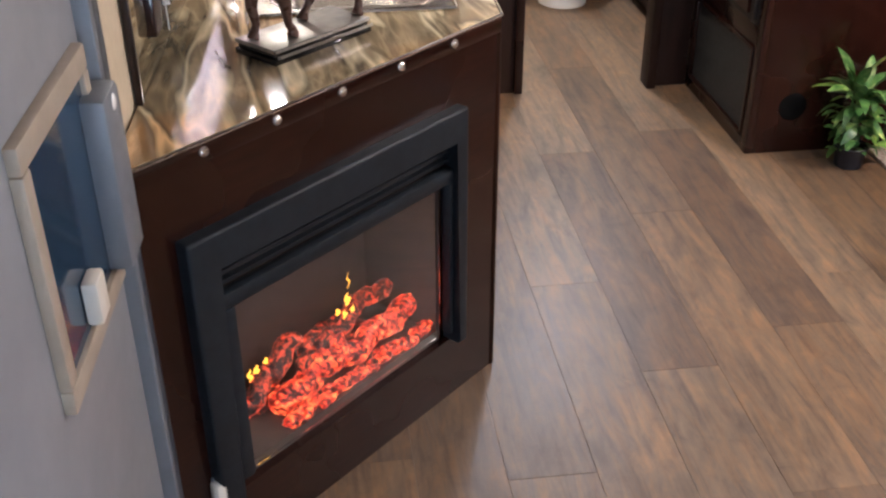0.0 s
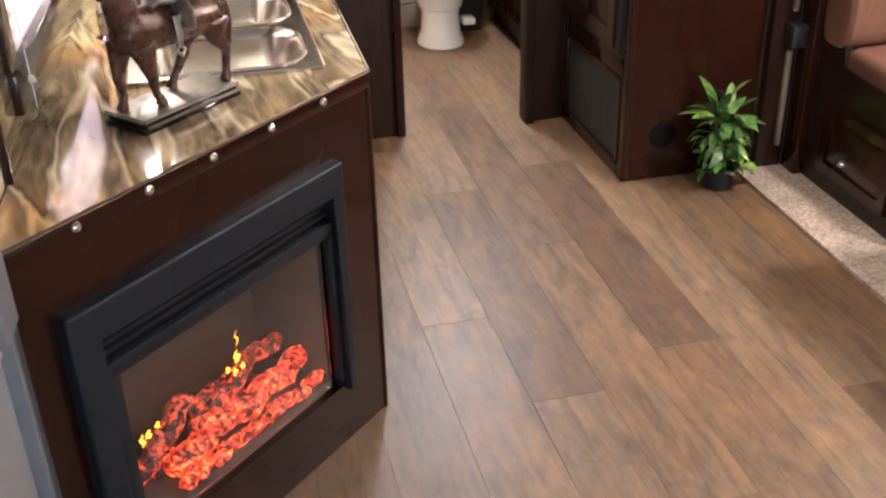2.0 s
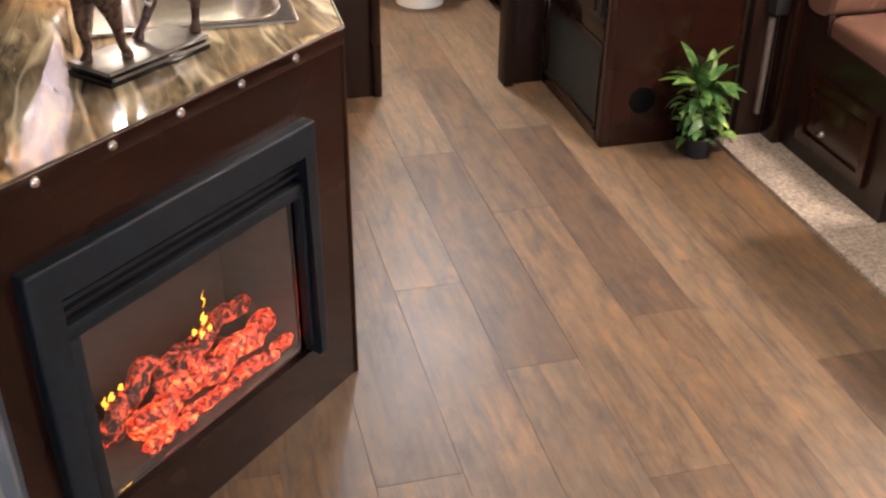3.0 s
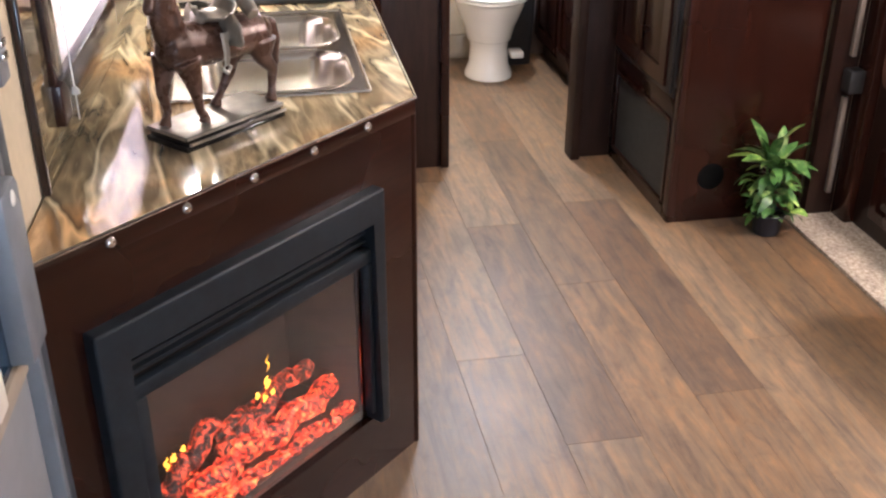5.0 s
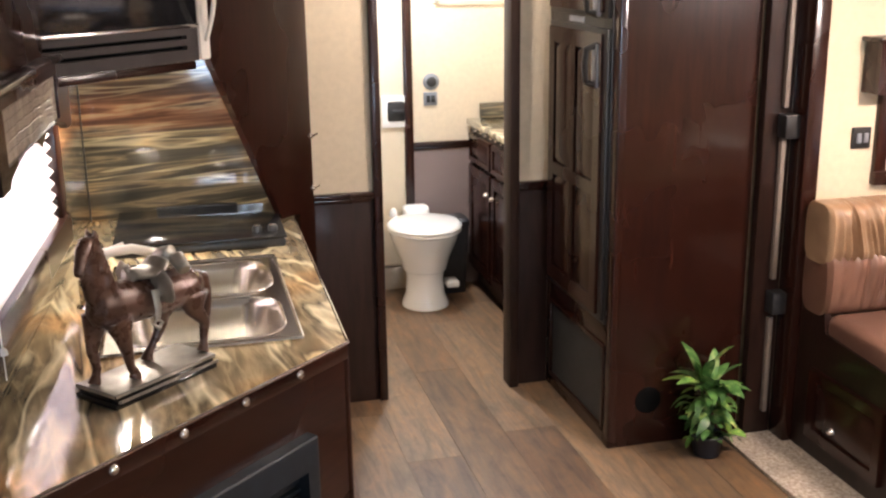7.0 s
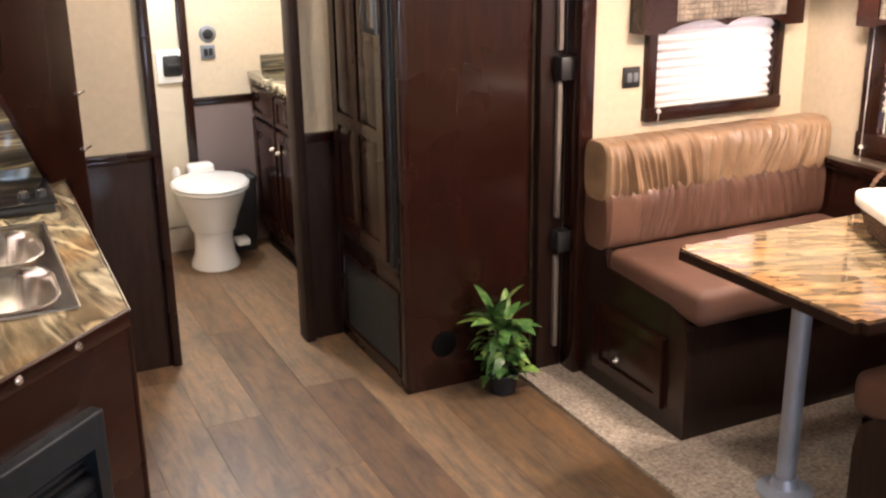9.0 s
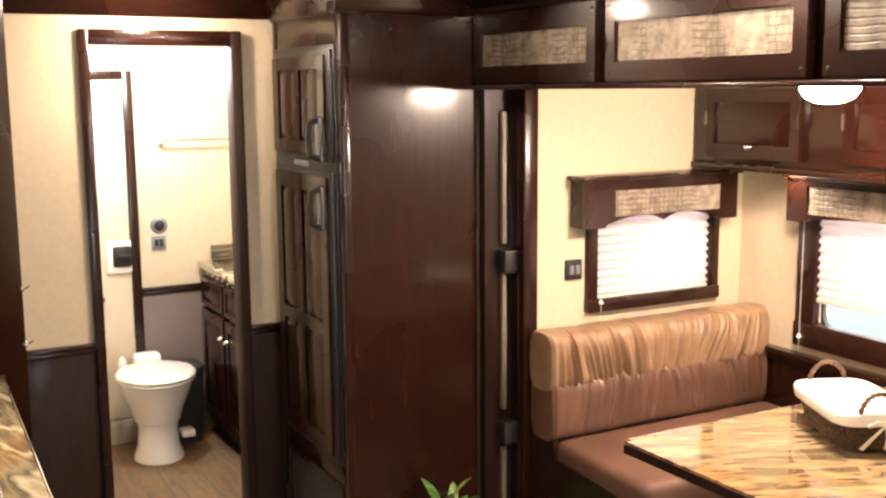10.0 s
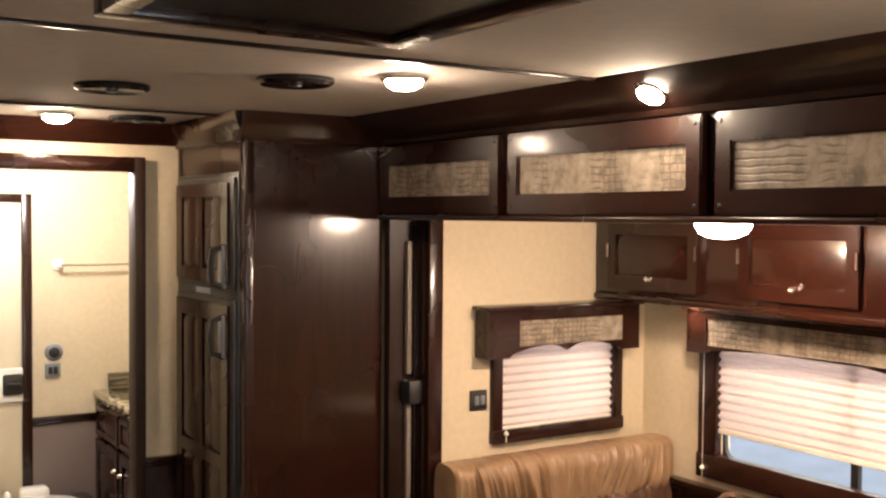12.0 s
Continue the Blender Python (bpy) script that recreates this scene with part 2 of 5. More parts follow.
def ember_mat():
    m, nt, b = node_mat("glowing_ember")
    n = noise_tex(nt, coords(nt), 72, 5, 0.6, 0.9)
    nt.links.new(ramp(nt, n, [(0.36, (0.05, 0.005, 0.002)), (0.45, (0.40, 0.010, 0.004)), (0.55, (1.0, 0.046, 0.011)), (0.67, (1.0, 0.24, 0.05))]), b.inputs["Emission Color"])
    b.inputs["Base Color"].default_value = (0.03, 0.012, 0.008, 1)
    span(nt, ramp(nt, n, [(0.38, (0, 0, 0)), (0.64, (1, 1, 1))]), 0.05, 0.80, b.inputs["Emission Strength"])
    bump(nt, b, n, 0.6, 0.006)
    return m


def log_mat():
    m, nt, b = node_mat("charred_log")
    n = noise_tex(nt, coords(nt, (1, 1, 1)), 60, 6, 0.6, 1.0)
    nt.links.new(ramp(nt, n, [(0.35, (0.012, 0.006, 0.005)), (0.6, (0.07, 0.022, 0.014))]), b.inputs["Base Color"])
    nt.links.new(ramp(nt, n, [(0.50, (0.0, 0.0, 0.0)), (0.62, (0.9, 0.07, 0.02))]), b.inputs["Emission Color"])
    b.inputs["Emission Strength"].default_value = 0.5
    bump(nt, b, n, 0.8, 0.008)
    return m


def carpet_mat():
    m, nt, b = node_mat("carpet_pile")
    n = noise_tex(nt, coords(nt), 70, 6, 0.75)
    c = noise_tex(nt, coords(nt), 14, 3)
    a = ramp(nt, n, [(0.34, (0.20, 0.15, 0.11)), (0.50, (0.46, 0.39, 0.31)), (0.66, (0.66, 0.59, 0.50))])
    d = ramp(nt, c, [(0.3, (0.75, 0.73, 0.72)), (0.7, (1.05, 1.02, 1.0))])
    nt.links.new(mix(nt, a, d, 1.0, "MULTIPLY"), b.inputs["Base Color"])
    b.inputs["Roughness"].default_value = 0.95
    bump(nt, b, n, 0.9, 0.006)
    return m


def leaf_mat():
    m, nt, b = node_mat("leaf")
    info = nt.nodes.new("ShaderNodeObjectInfo")
    n = noise_tex(nt, coords(nt), 30, 4)
    a = ramp(nt, n, [(0.34, (0.040, 0.115, 0.025)), (0.54, (0.12, 0.25, 0.06)), (0.64, (0.34, 0.42, 0.15))])
    d = ramp(nt, info.outputs["Random"], [(0.0, (0.40, 0.50, 0.45)), (0.55, (0.95, 0.98, 0.9)), (0.85, (1.4, 1.3, 1.0)), (1.0, (2.3, 1.7, 1.2))])
    nt.links.new(mix(nt, a, d, 1.0, "MULTIPLY"), b.inputs["Base Color"])
    b.inputs["Roughness"].default_value = 0.42
    return m


def wicker_mat():
    m, nt, b = node_mat("wicker")
    n = noise_tex(nt, coords(nt), 90, 3)
    nt.links.new(ramp(nt, n, [(0.3, (0.035, 0.018, 0.010)), (0.7, (0.16, 0.085, 0.045))]), b.inputs["Base Color"])
    b.inputs["Roughness"].default_value = 0.55
    bump(nt, b, n, 0.7, 0.004)
    return m


D0, D1 = (0.014, 0.0043, 0.0028), (0.031, 0.0087, 0.0048)
mahogany = wood("mahogany_upright", D0, D1, 0.26, (5, 5, 0.5), 0.34)
mahogany_flat = wood("mahogany_level", D0, D1, 0.26, (1.2, 1.2, 8), 0.42)
umber = wood("umber_panel", (0.011, 0.0055, 0.0042), (0.030, 0.014, 0.010), 0.30, (4, 4, 0.5), 0.4)
wainscot_brown = wood("wainscot_brown", (0.019, 0.0088, 0.0058), (0.037, 0.017, 0.0112), 0.55, (4, 4, 0.5), 0.05)
taupe = simple("taupe_panel", (0.20, 0.15, 0.135), 0.45, 0, 0.06, 3)
cream = simple("cream_wallpaper", (0.60, 0.500, 0.350), 0.7, 0, 0.05, 40, 0.12)
ceil_mat = simple("ceiling_fabric", (0.47, 0.43, 0.38), 0.85, 0, 0.05, 30, 0.2)
GOLD = [(0.28, (0.026, 0.025, 0.022)), (0.38, (0.090, 0.080, 0.058)), (0.42, (0.62, 0.53, 0.35)), (0.445, (0.10, 0.088, 0.066)), (0.49, (0.23, 0.180, 0.115)), (0.53, (0.070, 0.063, 0.048)), (0.565, (0.68, 0.60, 0.42)), (0.60, (0.13, 0.108, 0.075)), (0.70, (0.32, 0.25, 0.155))]
SLATE = [(0.27, (0.008, 0.0078, 0.007)), (0.38, (0.030, 0.027, 0.021)), (0.43, (0.22, 0.19, 0.12)), (0.445, (0.024, 0.022, 0.018)), (0.51, (0.048, 0.042, 0.031)), (0.555, (0.026, 0.023, 0.018)), (0.58, (0.34, 0.28, 0.17)), (0.60, (0.030, 0.026, 0.021))]
TAN = [(0.28, (0.052, 0.037, 0.023)), (0.38, (0.100, 0.068, 0.040)), (0.43, (0.165, 0.120, 0.070)), (0.46, (0.082, 0.057, 0.034)), (0.53, (0.125, 0.086, 0.050)), (0.58, (0.20, 0.152, 0.092)), (0.66, (0.080, 0.056, 0.035))]
VEIN = [(0.36, (0.03, 0.026, 0.02)), (0.47, (0.22, 0.16, 0.09)), (0.535, (0.62, 0.50, 0.31)), (0.61, (0.16, 0.12, 0.08))]
VEIN2 = [(0.36, (0.02, 0.018, 0.014)), (0.48, (0.10, 0.08, 0.05)), (0.55, (0.42, 0.31, 0.17)), (0.62, (0.07, 0.055, 0.04))]
marble_top = marble("marble_counter", (4.6, 0.85, 2.0), (0, 0, -7), GOLD, VEIN, 0.45)
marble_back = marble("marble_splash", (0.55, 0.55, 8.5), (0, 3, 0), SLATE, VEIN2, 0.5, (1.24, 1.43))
marble_table = marble("marble_table", (1.2, 6.0, 2.0), (0, 0, 24), TAN, VEIN2, 0.6)
chrome = simple("chrome", (0.82, 0.80, 0.78), 0.12, 1.0, 0.03, 20)
steel, steel_nodes, steel_bsdf = node_mat("brushed_steel")
steel_bsdf.inputs["Base Color"].default_value, steel_bsdf.inputs["Metallic"].default_value = (0.80, 0.76, 0.68, 1), 1.0
span(steel_nodes, noise_tex(steel_nodes, coords(steel_nodes), 5, 2), 0.16, 0.24, steel_bsdf.inputs["Roughness"])
leg_grey = simple("satin_blue_grey", (0.42, 0.46, 0.55), 0.40, 0.55, 0.06, 6)
pewter = simple("grey_plastic", (0.20, 0.21, 0.23), 0.45, 0.2, 0.08, 18)
black_metal = simple("black_metal", (0.013, 0.018, 0.024), 0.46, 0.3, 0.25, 25, 0.1)
black_gloss = simple("black_gloss", (0.010, 0.010, 0.011), 0.10, 0.0, 0.2, 15)
soot = simple("soot_black", (0.006, 0.006, 0.006), 0.85, 0, 0.2, 25)
soot.node_tree.nodes["Principled BSDF"].inputs["Specular IOR Level"].default_value = 0.0
black_plastic = simple("black_plastic", (0.018, 0.017, 0.017), 0.38, 0, 0.2, 25)
porcelain = simple("porcelain", (0.82, 0.80, 0.76), 0.14, 0, 0.02, 6, 0, 0.4)
ivory = simple("ivory_plastic", (0.76, 0.70, 0.60), 0.35, 0, 0.04, 20)
seal_rubber = simple("seal_rubber", (0.16, 0.125, 0.10), 0.5, 0, 0.1, 20)
beige = simple("beige_trim", (0.40, 0.33, 0.25), 0.5, 0, 0.08, 20)
brown_leather = leather("brown_leather", (0.098, 0.048, 0.031), (0.160, 0.080, 0.052), 0.25, 0.0)
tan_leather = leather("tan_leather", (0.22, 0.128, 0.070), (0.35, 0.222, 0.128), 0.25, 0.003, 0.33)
suede = leather("suede_seat", (0.095, 0.044, 0.028), (0.150, 0.071, 0.045), 0.35, 0.0, 0.62)
croc = crocodile("embossed_leather")
linen = simple("white_linen", (0.78, 0.75, 0.68), 0.9, 0, 0.05, 30, 0.3)
bronze = simple("bronze_brown", (0.078, 0.040, 0.027), 0.27, 0.25, 0.40, 14, 0.0)
silver = simple("silver_tack", (0.33, 0.30, 0.255), 0.36, 0.7, 0.25, 30, 0.05)
base_stone = simple("statue_base_stone", (0.155, 0.147, 0.132), 0.30, 0.1, 0.3, 22, 0.05)
clear = glass("clear_glass")
navy_glass = simple("navy_glass", (0.02, 0.045, 0.085), 0.08, 0, 0.1, 4)
dark_mesh = simple("grey_vent_mesh", (0.045, 0.047, 0.047), 0.6, 0.3, 0.2, 60, 0.3)
firebox = simple("firebox_lining", (0.045, 0.032, 0.026), 0.6, 0, 0.25, 8, 0.1)
blind_cloth = blind_mat()
ember, charred, carpet_pile, leaf_green, wicker, plank_vinyl = ember_mat(), log_mat(), carpet_mat(), leaf_mat(), wicker_mat(), plank_mat()
lamp_glow = emit("lamp_glow", (1.0, 0.81, 0.67), 220.0)
slide_glow = emit("slide_glow", (1.0, 0.80, 0.68), 205.0)
galley_glow = emit("galley_glow", (1.0, 0.86, 0.70), 170.0)
bath_glow = emit("bath_glow", (1.0, 0.93, 0.90), 14.0)
puck_glow = emit("puck_glow", (1.0, 0.84, 0.70), 170.0)
flame_glow = emit("flame_glow", (1.0, 0.42, 0.03), 0.8)
led_red, led_blue = emit("led_red", (1.0, 0.05, 0.015), 0.9), emit("led_blue", (0.06, 0.06, 1.0), 0.7)
paper = simple("white_card", (0.78, 0.76, 0.72), 0.5, 0, 0.02, 10)
soil = simple("potting_soil", (0.03, 0.02, 0.014), 0.9, 0, 0.4, 60, 0.5)

# ---- building helpers ----
ORIGIN = {}
THINGS = set()


def turn(x, y, deg):
    """A frame at (x, y) turned about the upright; its -y side faces the room."""
    return pose(x, y, 0, 0, 0, deg)


I4 = Matrix()
LEFT = turn(-0.51, 1.288, 87.1)
DIAG = turn(-0.505, 1.265, 43.2)
UPPER = turn(-0.48, 2.275, 44.0)
FAR = turn(2.93, 2.90, -90)
FRIDGE = turn(1.28, 3.65, -90)
SOFFIT = turn(1.78, 3.0, -90)


def thing(name, at, label, category, group="", kind=""):
    ob = new(name)
    ob.empty_display_size = 0.05
    ob.location = at
    ORIGIN[ob] = Vector(at)
    THINGS.add(ob)
    return tagged(ob, label, category, group, kind)


def mesh_of(name, bm, material):
    bmesh.ops.recalc_face_normals(bm, faces=bm.faces)
    me = bpy.data.meshes.new(name)
    bm.to_mesh(me)
    bm.free()
    for m in material if isinstance(material, (list, tuple)) else [material]:
        me.materials.append(m)
    return me


def smooth(me, deg=35):
    me.shade_smooth()
    me.set_sharp_from_angle(angle=radians(deg))
    return me


def part(name, bm, material, parent, label="", kind="", soft=True):
    o = ORIGIN[parent]
    bmesh.ops.translate(bm, verts=bm.verts, vec=-o)
    me = mesh_of(name, bm, material)
    if soft:
        smooth(me)
    ob = new(name, me)
    ob.parent = parent
    ORIGIN[ob] = o
    return tagged(ob, label, kind=kind)


def solo(name, bm, material, label="", category="", kind="", group="", soft=True):
    """A thing or piece of the setting that is one mesh."""
    me = mesh_of(name, bm, material)
    if soft:
        smooth(me)
    ob = new(name, me)
    ORIGIN[ob] = Vector((0, 0, 0))
    return tagged(ob, label, category, group, kind)


def box(x0, x1, y0, y1, z0, z1, m=I4, bev=0.0, bm=None, seg=2):
    bm = bm or bmesh.new()
    g = bmesh.ops.create_cube(bm, size=1, matrix=Matrix.Translation(((x0 + x1) / 2, (y0 + y1) / 2, (z0 + z1) / 2)) @ Matrix.Diagonal((abs(x1 - x0), abs(y1 - y0), abs(z1 - z0), 1)))
    vs = g["verts"]
    if bev:
        r = bmesh.ops.bevel(bm, geom=list({e for v in vs for e in v.link_edges}), offset=bev, segments=seg, affect="EDGES", profile=0.5)
        vs = list({v for f in r["faces"] for v in f.verts} | {v for v in vs if v.is_valid})
    bmesh.ops.transform(bm, verts=vs, matrix=m)
    return bm


def prism(outline, y0, y1, m=I4, bm=None):
    """An outline in x and z, thickened from y0 to y1."""
    bm = bm or bmesh.new()
    a = [bm.verts.new(m @ Vector((x, y0, z))) for x, z in outline]
    b = [bm.verts.new(m @ Vector((x, y1, z))) for x, z in outline]
    bm.faces.new(a)
    bm.faces.new(b[::-1])
    for i in range(len(a)):
        j = (i + 1) % len(a)
        bm.faces.new((a[i], b[i], b[j], a[j]))
    return bm


def slab(outline, z0, z1, bm=None):
    """An outline in x and y, thickened from z0 to z1."""
    bm = bm or bmesh.new()
    a = [bm.verts.new((x, y, z0)) for x, y in outline]
    b = [bm.verts.new((x, y, z1)) for x, y in outline]
    bm.faces.new(a[::-1])
    bm.faces.new(b)
    for i in range(len(a)):
        j = (i + 1) % len(a)
        bm.faces.new((a[i], a[j], b[j], b[i]))
    return bm


def rod(a, b, r0, r1=None, n=12, bm=None):
    bm = bm or bmesh.new()
    a, b = Vector(a), Vector(b)
    m = Matrix.Translation((a + b) / 2) @ (b - a).to_track_quat("Z", "Y").to_matrix().to_4x4()
    bmesh.ops.create_cone(bm, cap_ends=True, segments=n, radius1=r0, radius2=r0 if r1 is None else r1, depth=(b - a).length, matrix=m)
    return bm


def dome(at, axis, r, h, bm=None, n=14):
    """A domed button that stands on a surface, out along axis."""
    bm = bm or bmesh.new()
    q = Vector(axis).to_track_quat("Z", "Y").to_matrix().to_4x4()
    m = Matrix.Translation(at) @ q
    rings = []
    for k in range(4):
        a = k / 4 * math.pi / 2
        rings.append([bm.verts.new(m @ Vector((r * math.cos(a) * math.cos(u), r * math.cos(a) * math.sin(u), h * math.sin(a)))) for u in (i / n * 2 * math.pi for i in range(n))])
    top = bm.verts.new(m @ Vector((0, 0, h)))
    for p, q2 in zip(rings, rings[1:]):
        for i in range(n):
            bm.faces.new((p[i], p[(i + 1) % n], q2[(i + 1) % n], q2[i]))
    for i in range(n):
        bm.faces.new((rings[-1][i], rings[-1][(i + 1) % n], top))
    bm.faces.new(rings[0][::-1])
    return bm


def lathe(profile, at, n=28, bm=None, sx=1.0, sy=1.0):
    """Turns (radius, height) pairs about an upright axis."""
    bm = bm or bmesh.new()
    rings = [[bm.verts.new((at[0] + r * sx * math.cos(u), at[1] + r * sy * math.sin(u), at[2] + z)) for u in (i / n * 2 * math.pi for i in range(n))] for r, z in profile]
    for p, q in zip(rings, rings[1:]):
        for i in range(n):
            bm.faces.new((p[i], p[(i + 1) % n], q[(i + 1) % n], q[i]))
    bm.faces.new(rings[0][::-1])
    bm.faces.new(rings[-1])
    return bm


def loft(points, radii, bm=None, n=10, m=I4, flat=1.0):
    """A round limb along points with a radius at each; capped."""
    bm = bm or bmesh.new()
    pts = [Vector(p) for p in points]
    rings = []
    for i, p in enumerate(pts):
        d = (pts[min(i + 1, len(pts) - 1)] - pts[max(i - 1, 0)]).normalized()
        side = d.cross(Vector((0, 1, 0)))
        side = side.normalized() if side.length > 1e-3 else Vector((1, 0, 0))
        up = side.cross(d).normalized()
        r = radii[i]
        ra, rb = r if isinstance(r, tuple) else (r, r * flat)
        rings.append([bm.verts.new(m @ (p + side * ra * math.cos(u) + up * rb * math.sin(u))) for u in (k / n * 2 * math.pi for k in range(n))])
    for a, b in zip(rings, rings[1:]):
        for k in range(n):
            bm.faces.new((a[k], a[(k + 1) % n], b[(k + 1) % n], b[k]))
    bm.faces.new(rings[0][::-1])
    bm.faces.new(rings[-1])
    return bm


def plate(xs, zs, holes, y0, y1, m, bm=None):
    """A board on a grid of x and z lines, with rectangular holes; one closed shell."""
    bm = bm or bmesh.new()
    f = {(i, k): bm.verts.new(m @ Vector((x, y0, z))) for i, x in enumerate(xs) for k, z in enumerate(zs)}
    b = {(i, k): bm.verts.new(m @ Vector((x, y1, z))) for i, x in enumerate(xs) for k, z in enumerate(zs)}
    solid = set()
    for i in range(len(xs) - 1):
        for k in range(len(zs) - 1):
            cx, cz = (xs[i] + xs[i + 1]) / 2, (zs[k] + zs[k + 1]) / 2
            if not any(h[0] < cx < h[1] and h[2] < cz < h[3] for h in holes):
                solid.add((i, k))
    for i, k in solid:
        q = [(i, k), (i + 1, k), (i + 1, k + 1), (i, k + 1)]
        bm.faces.new([f[c] for c in q])
        bm.faces.new([b[c] for c in q[::-1]])
        for a, c, nb in ((q[0], q[1], (i, k - 1)), (q[1], q[2], (i + 1, k)), (q[2], q[3], (i, k + 1)), (q[3], q[0], (i - 1, k))):
            if nb not in solid:
                bm.faces.new((f[a], b[a], b[c], f[c]))
    bmesh.ops.delete(bm, geom=[v for v in bm.verts if not v.link_faces], context="VERTS")
    return bm


def wall_with_hole(x0, x1, z0, z1, t, hx0, hx1, hz0, hz1, m):
    return plate([x0, hx0, hx1, x1], [z0, hz0, hz1, z1], [(hx0, hx1, hz0, hz1)], 0, t, m)


def raised_door(name, x0, x1, z0, z1, y, m, panels, material, parent, t=0.02, label=""):
    """A framed door with raised panels in moulded sinkings; panels are fractions of its face."""
    w, h = x1 - x0, z1 - z0
    holes = [(x0 + q[0] * w, x0 + q[1] * w, z0 + q[2] * h, z0 + q[3] * h) for q in panels]
    xs = sorted({x0, x1, *[p for q in holes for p in q[:2]]})
    zs = sorted({z0, z1, *[p for q in holes for p in q[2:]]})
    bm = plate(xs, zs, holes, y - t * 0.5, y + t * 0.5, m)
    bmesh.ops.bevel(bm, geom=[e for e in bm.edges if len(e.link_faces) == 2 and e.calc_face_angle(0) > 1.0], offset=0.0025, segments=2, affect="EDGES")
    leaf = part(name, bm, material, parent, label)
    host = leaf if parent in THINGS else parent
    for a, b, c, d in holes:
        bm = bmesh.new()
        i2 = min(0.024, (b - a) * 0.3)
        p = [bm.verts.new(m @ Vector((x, y + 0.001, z))) for x, z in ((a, c), (b, c), (b, d), (a, d))]
        r = [bm.verts.new(m @ Vector((x, y - t * 0.42, z))) for x, z in ((a + i2, c + i2), (b - i2, c + i2), (b - i2, d - i2), (a + i2, d - i2))]
        bm.faces.new(r)
        bm.faces.new(p[::-1])
        for i in range(4):
            bm.faces.new((p[i], p[(i + 1) % 4], r[(i + 1) % 4], r[i]))
        part("raised_panel", bm, material, host)
    return leaf

# ---- structure ----
solo("floor", box(-0.7, 3.1, -2.3, 5.2, -0.06, -0.006), umber, kind="structure")
solo("ground", box(-60, 60, -60, 60, -0.95, -0.9), simple("pale_paving", (0.40, 0.50, 0.64), 0.8, 0, 0.1, 2), kind="structure")
solo("ceiling", box(-0.75, 1.95, -2.3, 5.2, 2.08, 2.14), ceil_mat, kind="structure")
solo("ceiling_slide", box(1.8, 3.05, -0.12, 3.0, 1.77, 1.83), cream, kind="structure")
solo("wall_left", wall_with_hole(-3.6, 3.95, 0, 2.08, 0.06, 0.55, 1.38, 1.03, 1.36, LEFT), cream, kind="structure")
solo("wall_bath", box(-0.5, 1.9, 5.07, 5.13, 0, 2.08), cream, kind="structure")
bm = box(1.84, 1.90, 2.96, 5.13, 0, 2.08)
box(1.80, 1.86, -2.3, -0.12, 0, 2.08, bm=bm)
solo("wall_right", bm, cream, kind="structure")
bm = plate([-0.7, 0.0, 0.9, 1.86], [0, 0.75, 1.40, 2.08], [(0.0, 0.9, 0.75, 1.40)], -2.3, -2.24, I4)
solo("wall_rear", bm, cream, kind="structure")
solo("wall_slide_end", wall_with_hole(1.95, 3.0, 0, 1.77, 0.06, 2.235, 2.77, 0.975, 1.36, turn(0, 2.90, 0)), cream, kind="structure")
solo("wall_slide_near", box(1.86, 3.0, -0.12, -0.06, 0, 1.77), cream, kind="structure")
solo("wall_slide_far", wall_with_hole(0.0, 3.0, 0, 1.77, 0.06, 0.40, 1.90, 0.855, 1.33, FAR), cream, kind="structure")

# partition between galley and bath, with its open doorway
part_wall = thing("wall_partition", (0.4, 3.67, 0), "", "", kind="structure")
bm = box(0.285, 0.585, 3.655, 3.69, 0.85, 2.08)
box(1.14, 1.29, 3.655, 3.69, 0.85, 2.08, bm=bm)
box(0.585, 1.14, 3.655, 3.69, 1.94, 2.08, bm=bm)
box(-0.5, 0.285, 3.655, 3.69, 0, 2.08, bm=bm)
box(1.29, 1.84, 3.655, 3.69, 0, 2.08, bm=bm)
part("wall_face", bm, cream, part_wall)
part("wainscot", box(0.275, 0.585, 3.648, 3.69, 0, 0.83, bev=0.002), wainscot_brown, part_wall)
part("wainscot", box(1.14, 1.28, 3.648, 3.69, 0, 0.83, bev=0.002), wainscot_brown, part_wall)
for a, b in ((0.285, 0.588), (1.137, 1.28)):
    bm = box(a, b, 3.632, 3.69, 0.83, 0.85, bev=0.004)
    box(a, b, 3.640, 3.69, 0.812, 0.83, bev=0.003, bm=bm)
    part("chair_rail", bm, mahogany_flat, part_wall)
door_trim = thing("door_1", (0.86, 3.66, 0), "", "", kind="structure")
part("door_jamb", box(0.578, 0.613, 3.628, 3.71, 0, 1.955, bev=0.006), mahogany, door_trim)
part("door_jamb", box(1.112, 1.150, 3.615, 3.71, 0, 1.955, bev=0.006), wainscot_brown, door_trim)
part("door_head", box(0.613, 1.112, 3.628, 3.71, 1.90, 1.955, bev=0.006), mahogany_flat, door_trim)
bm = prism([(0.0, 2.08), (0.0, 2.00), (0.012, 2.012), (0.02, 2.03), (0.045, 2.055), (0.055, 2.08)], 0.0, 1.0, Matrix.Translation((0.28, 3.655, 0)) @ Matrix(((0, 1, 0, 0), (-1, 0, 0, 0), (0, 0, 1, 0), (0, 0, 0, 1))))
solo("trim_crown", bm, mahogany_flat, kind="structure")
for y, x0, x1 in ((1.735, -0.5, 1.64), (3.15, -0.42, 1.28), (0.2, -0.55, 1.64)):
    solo("trim_ceiling_batten", box(x0, x1, y - 0.008, y + 0.008, 2.072, 2.082, bev=0.002), umber, kind="structure")

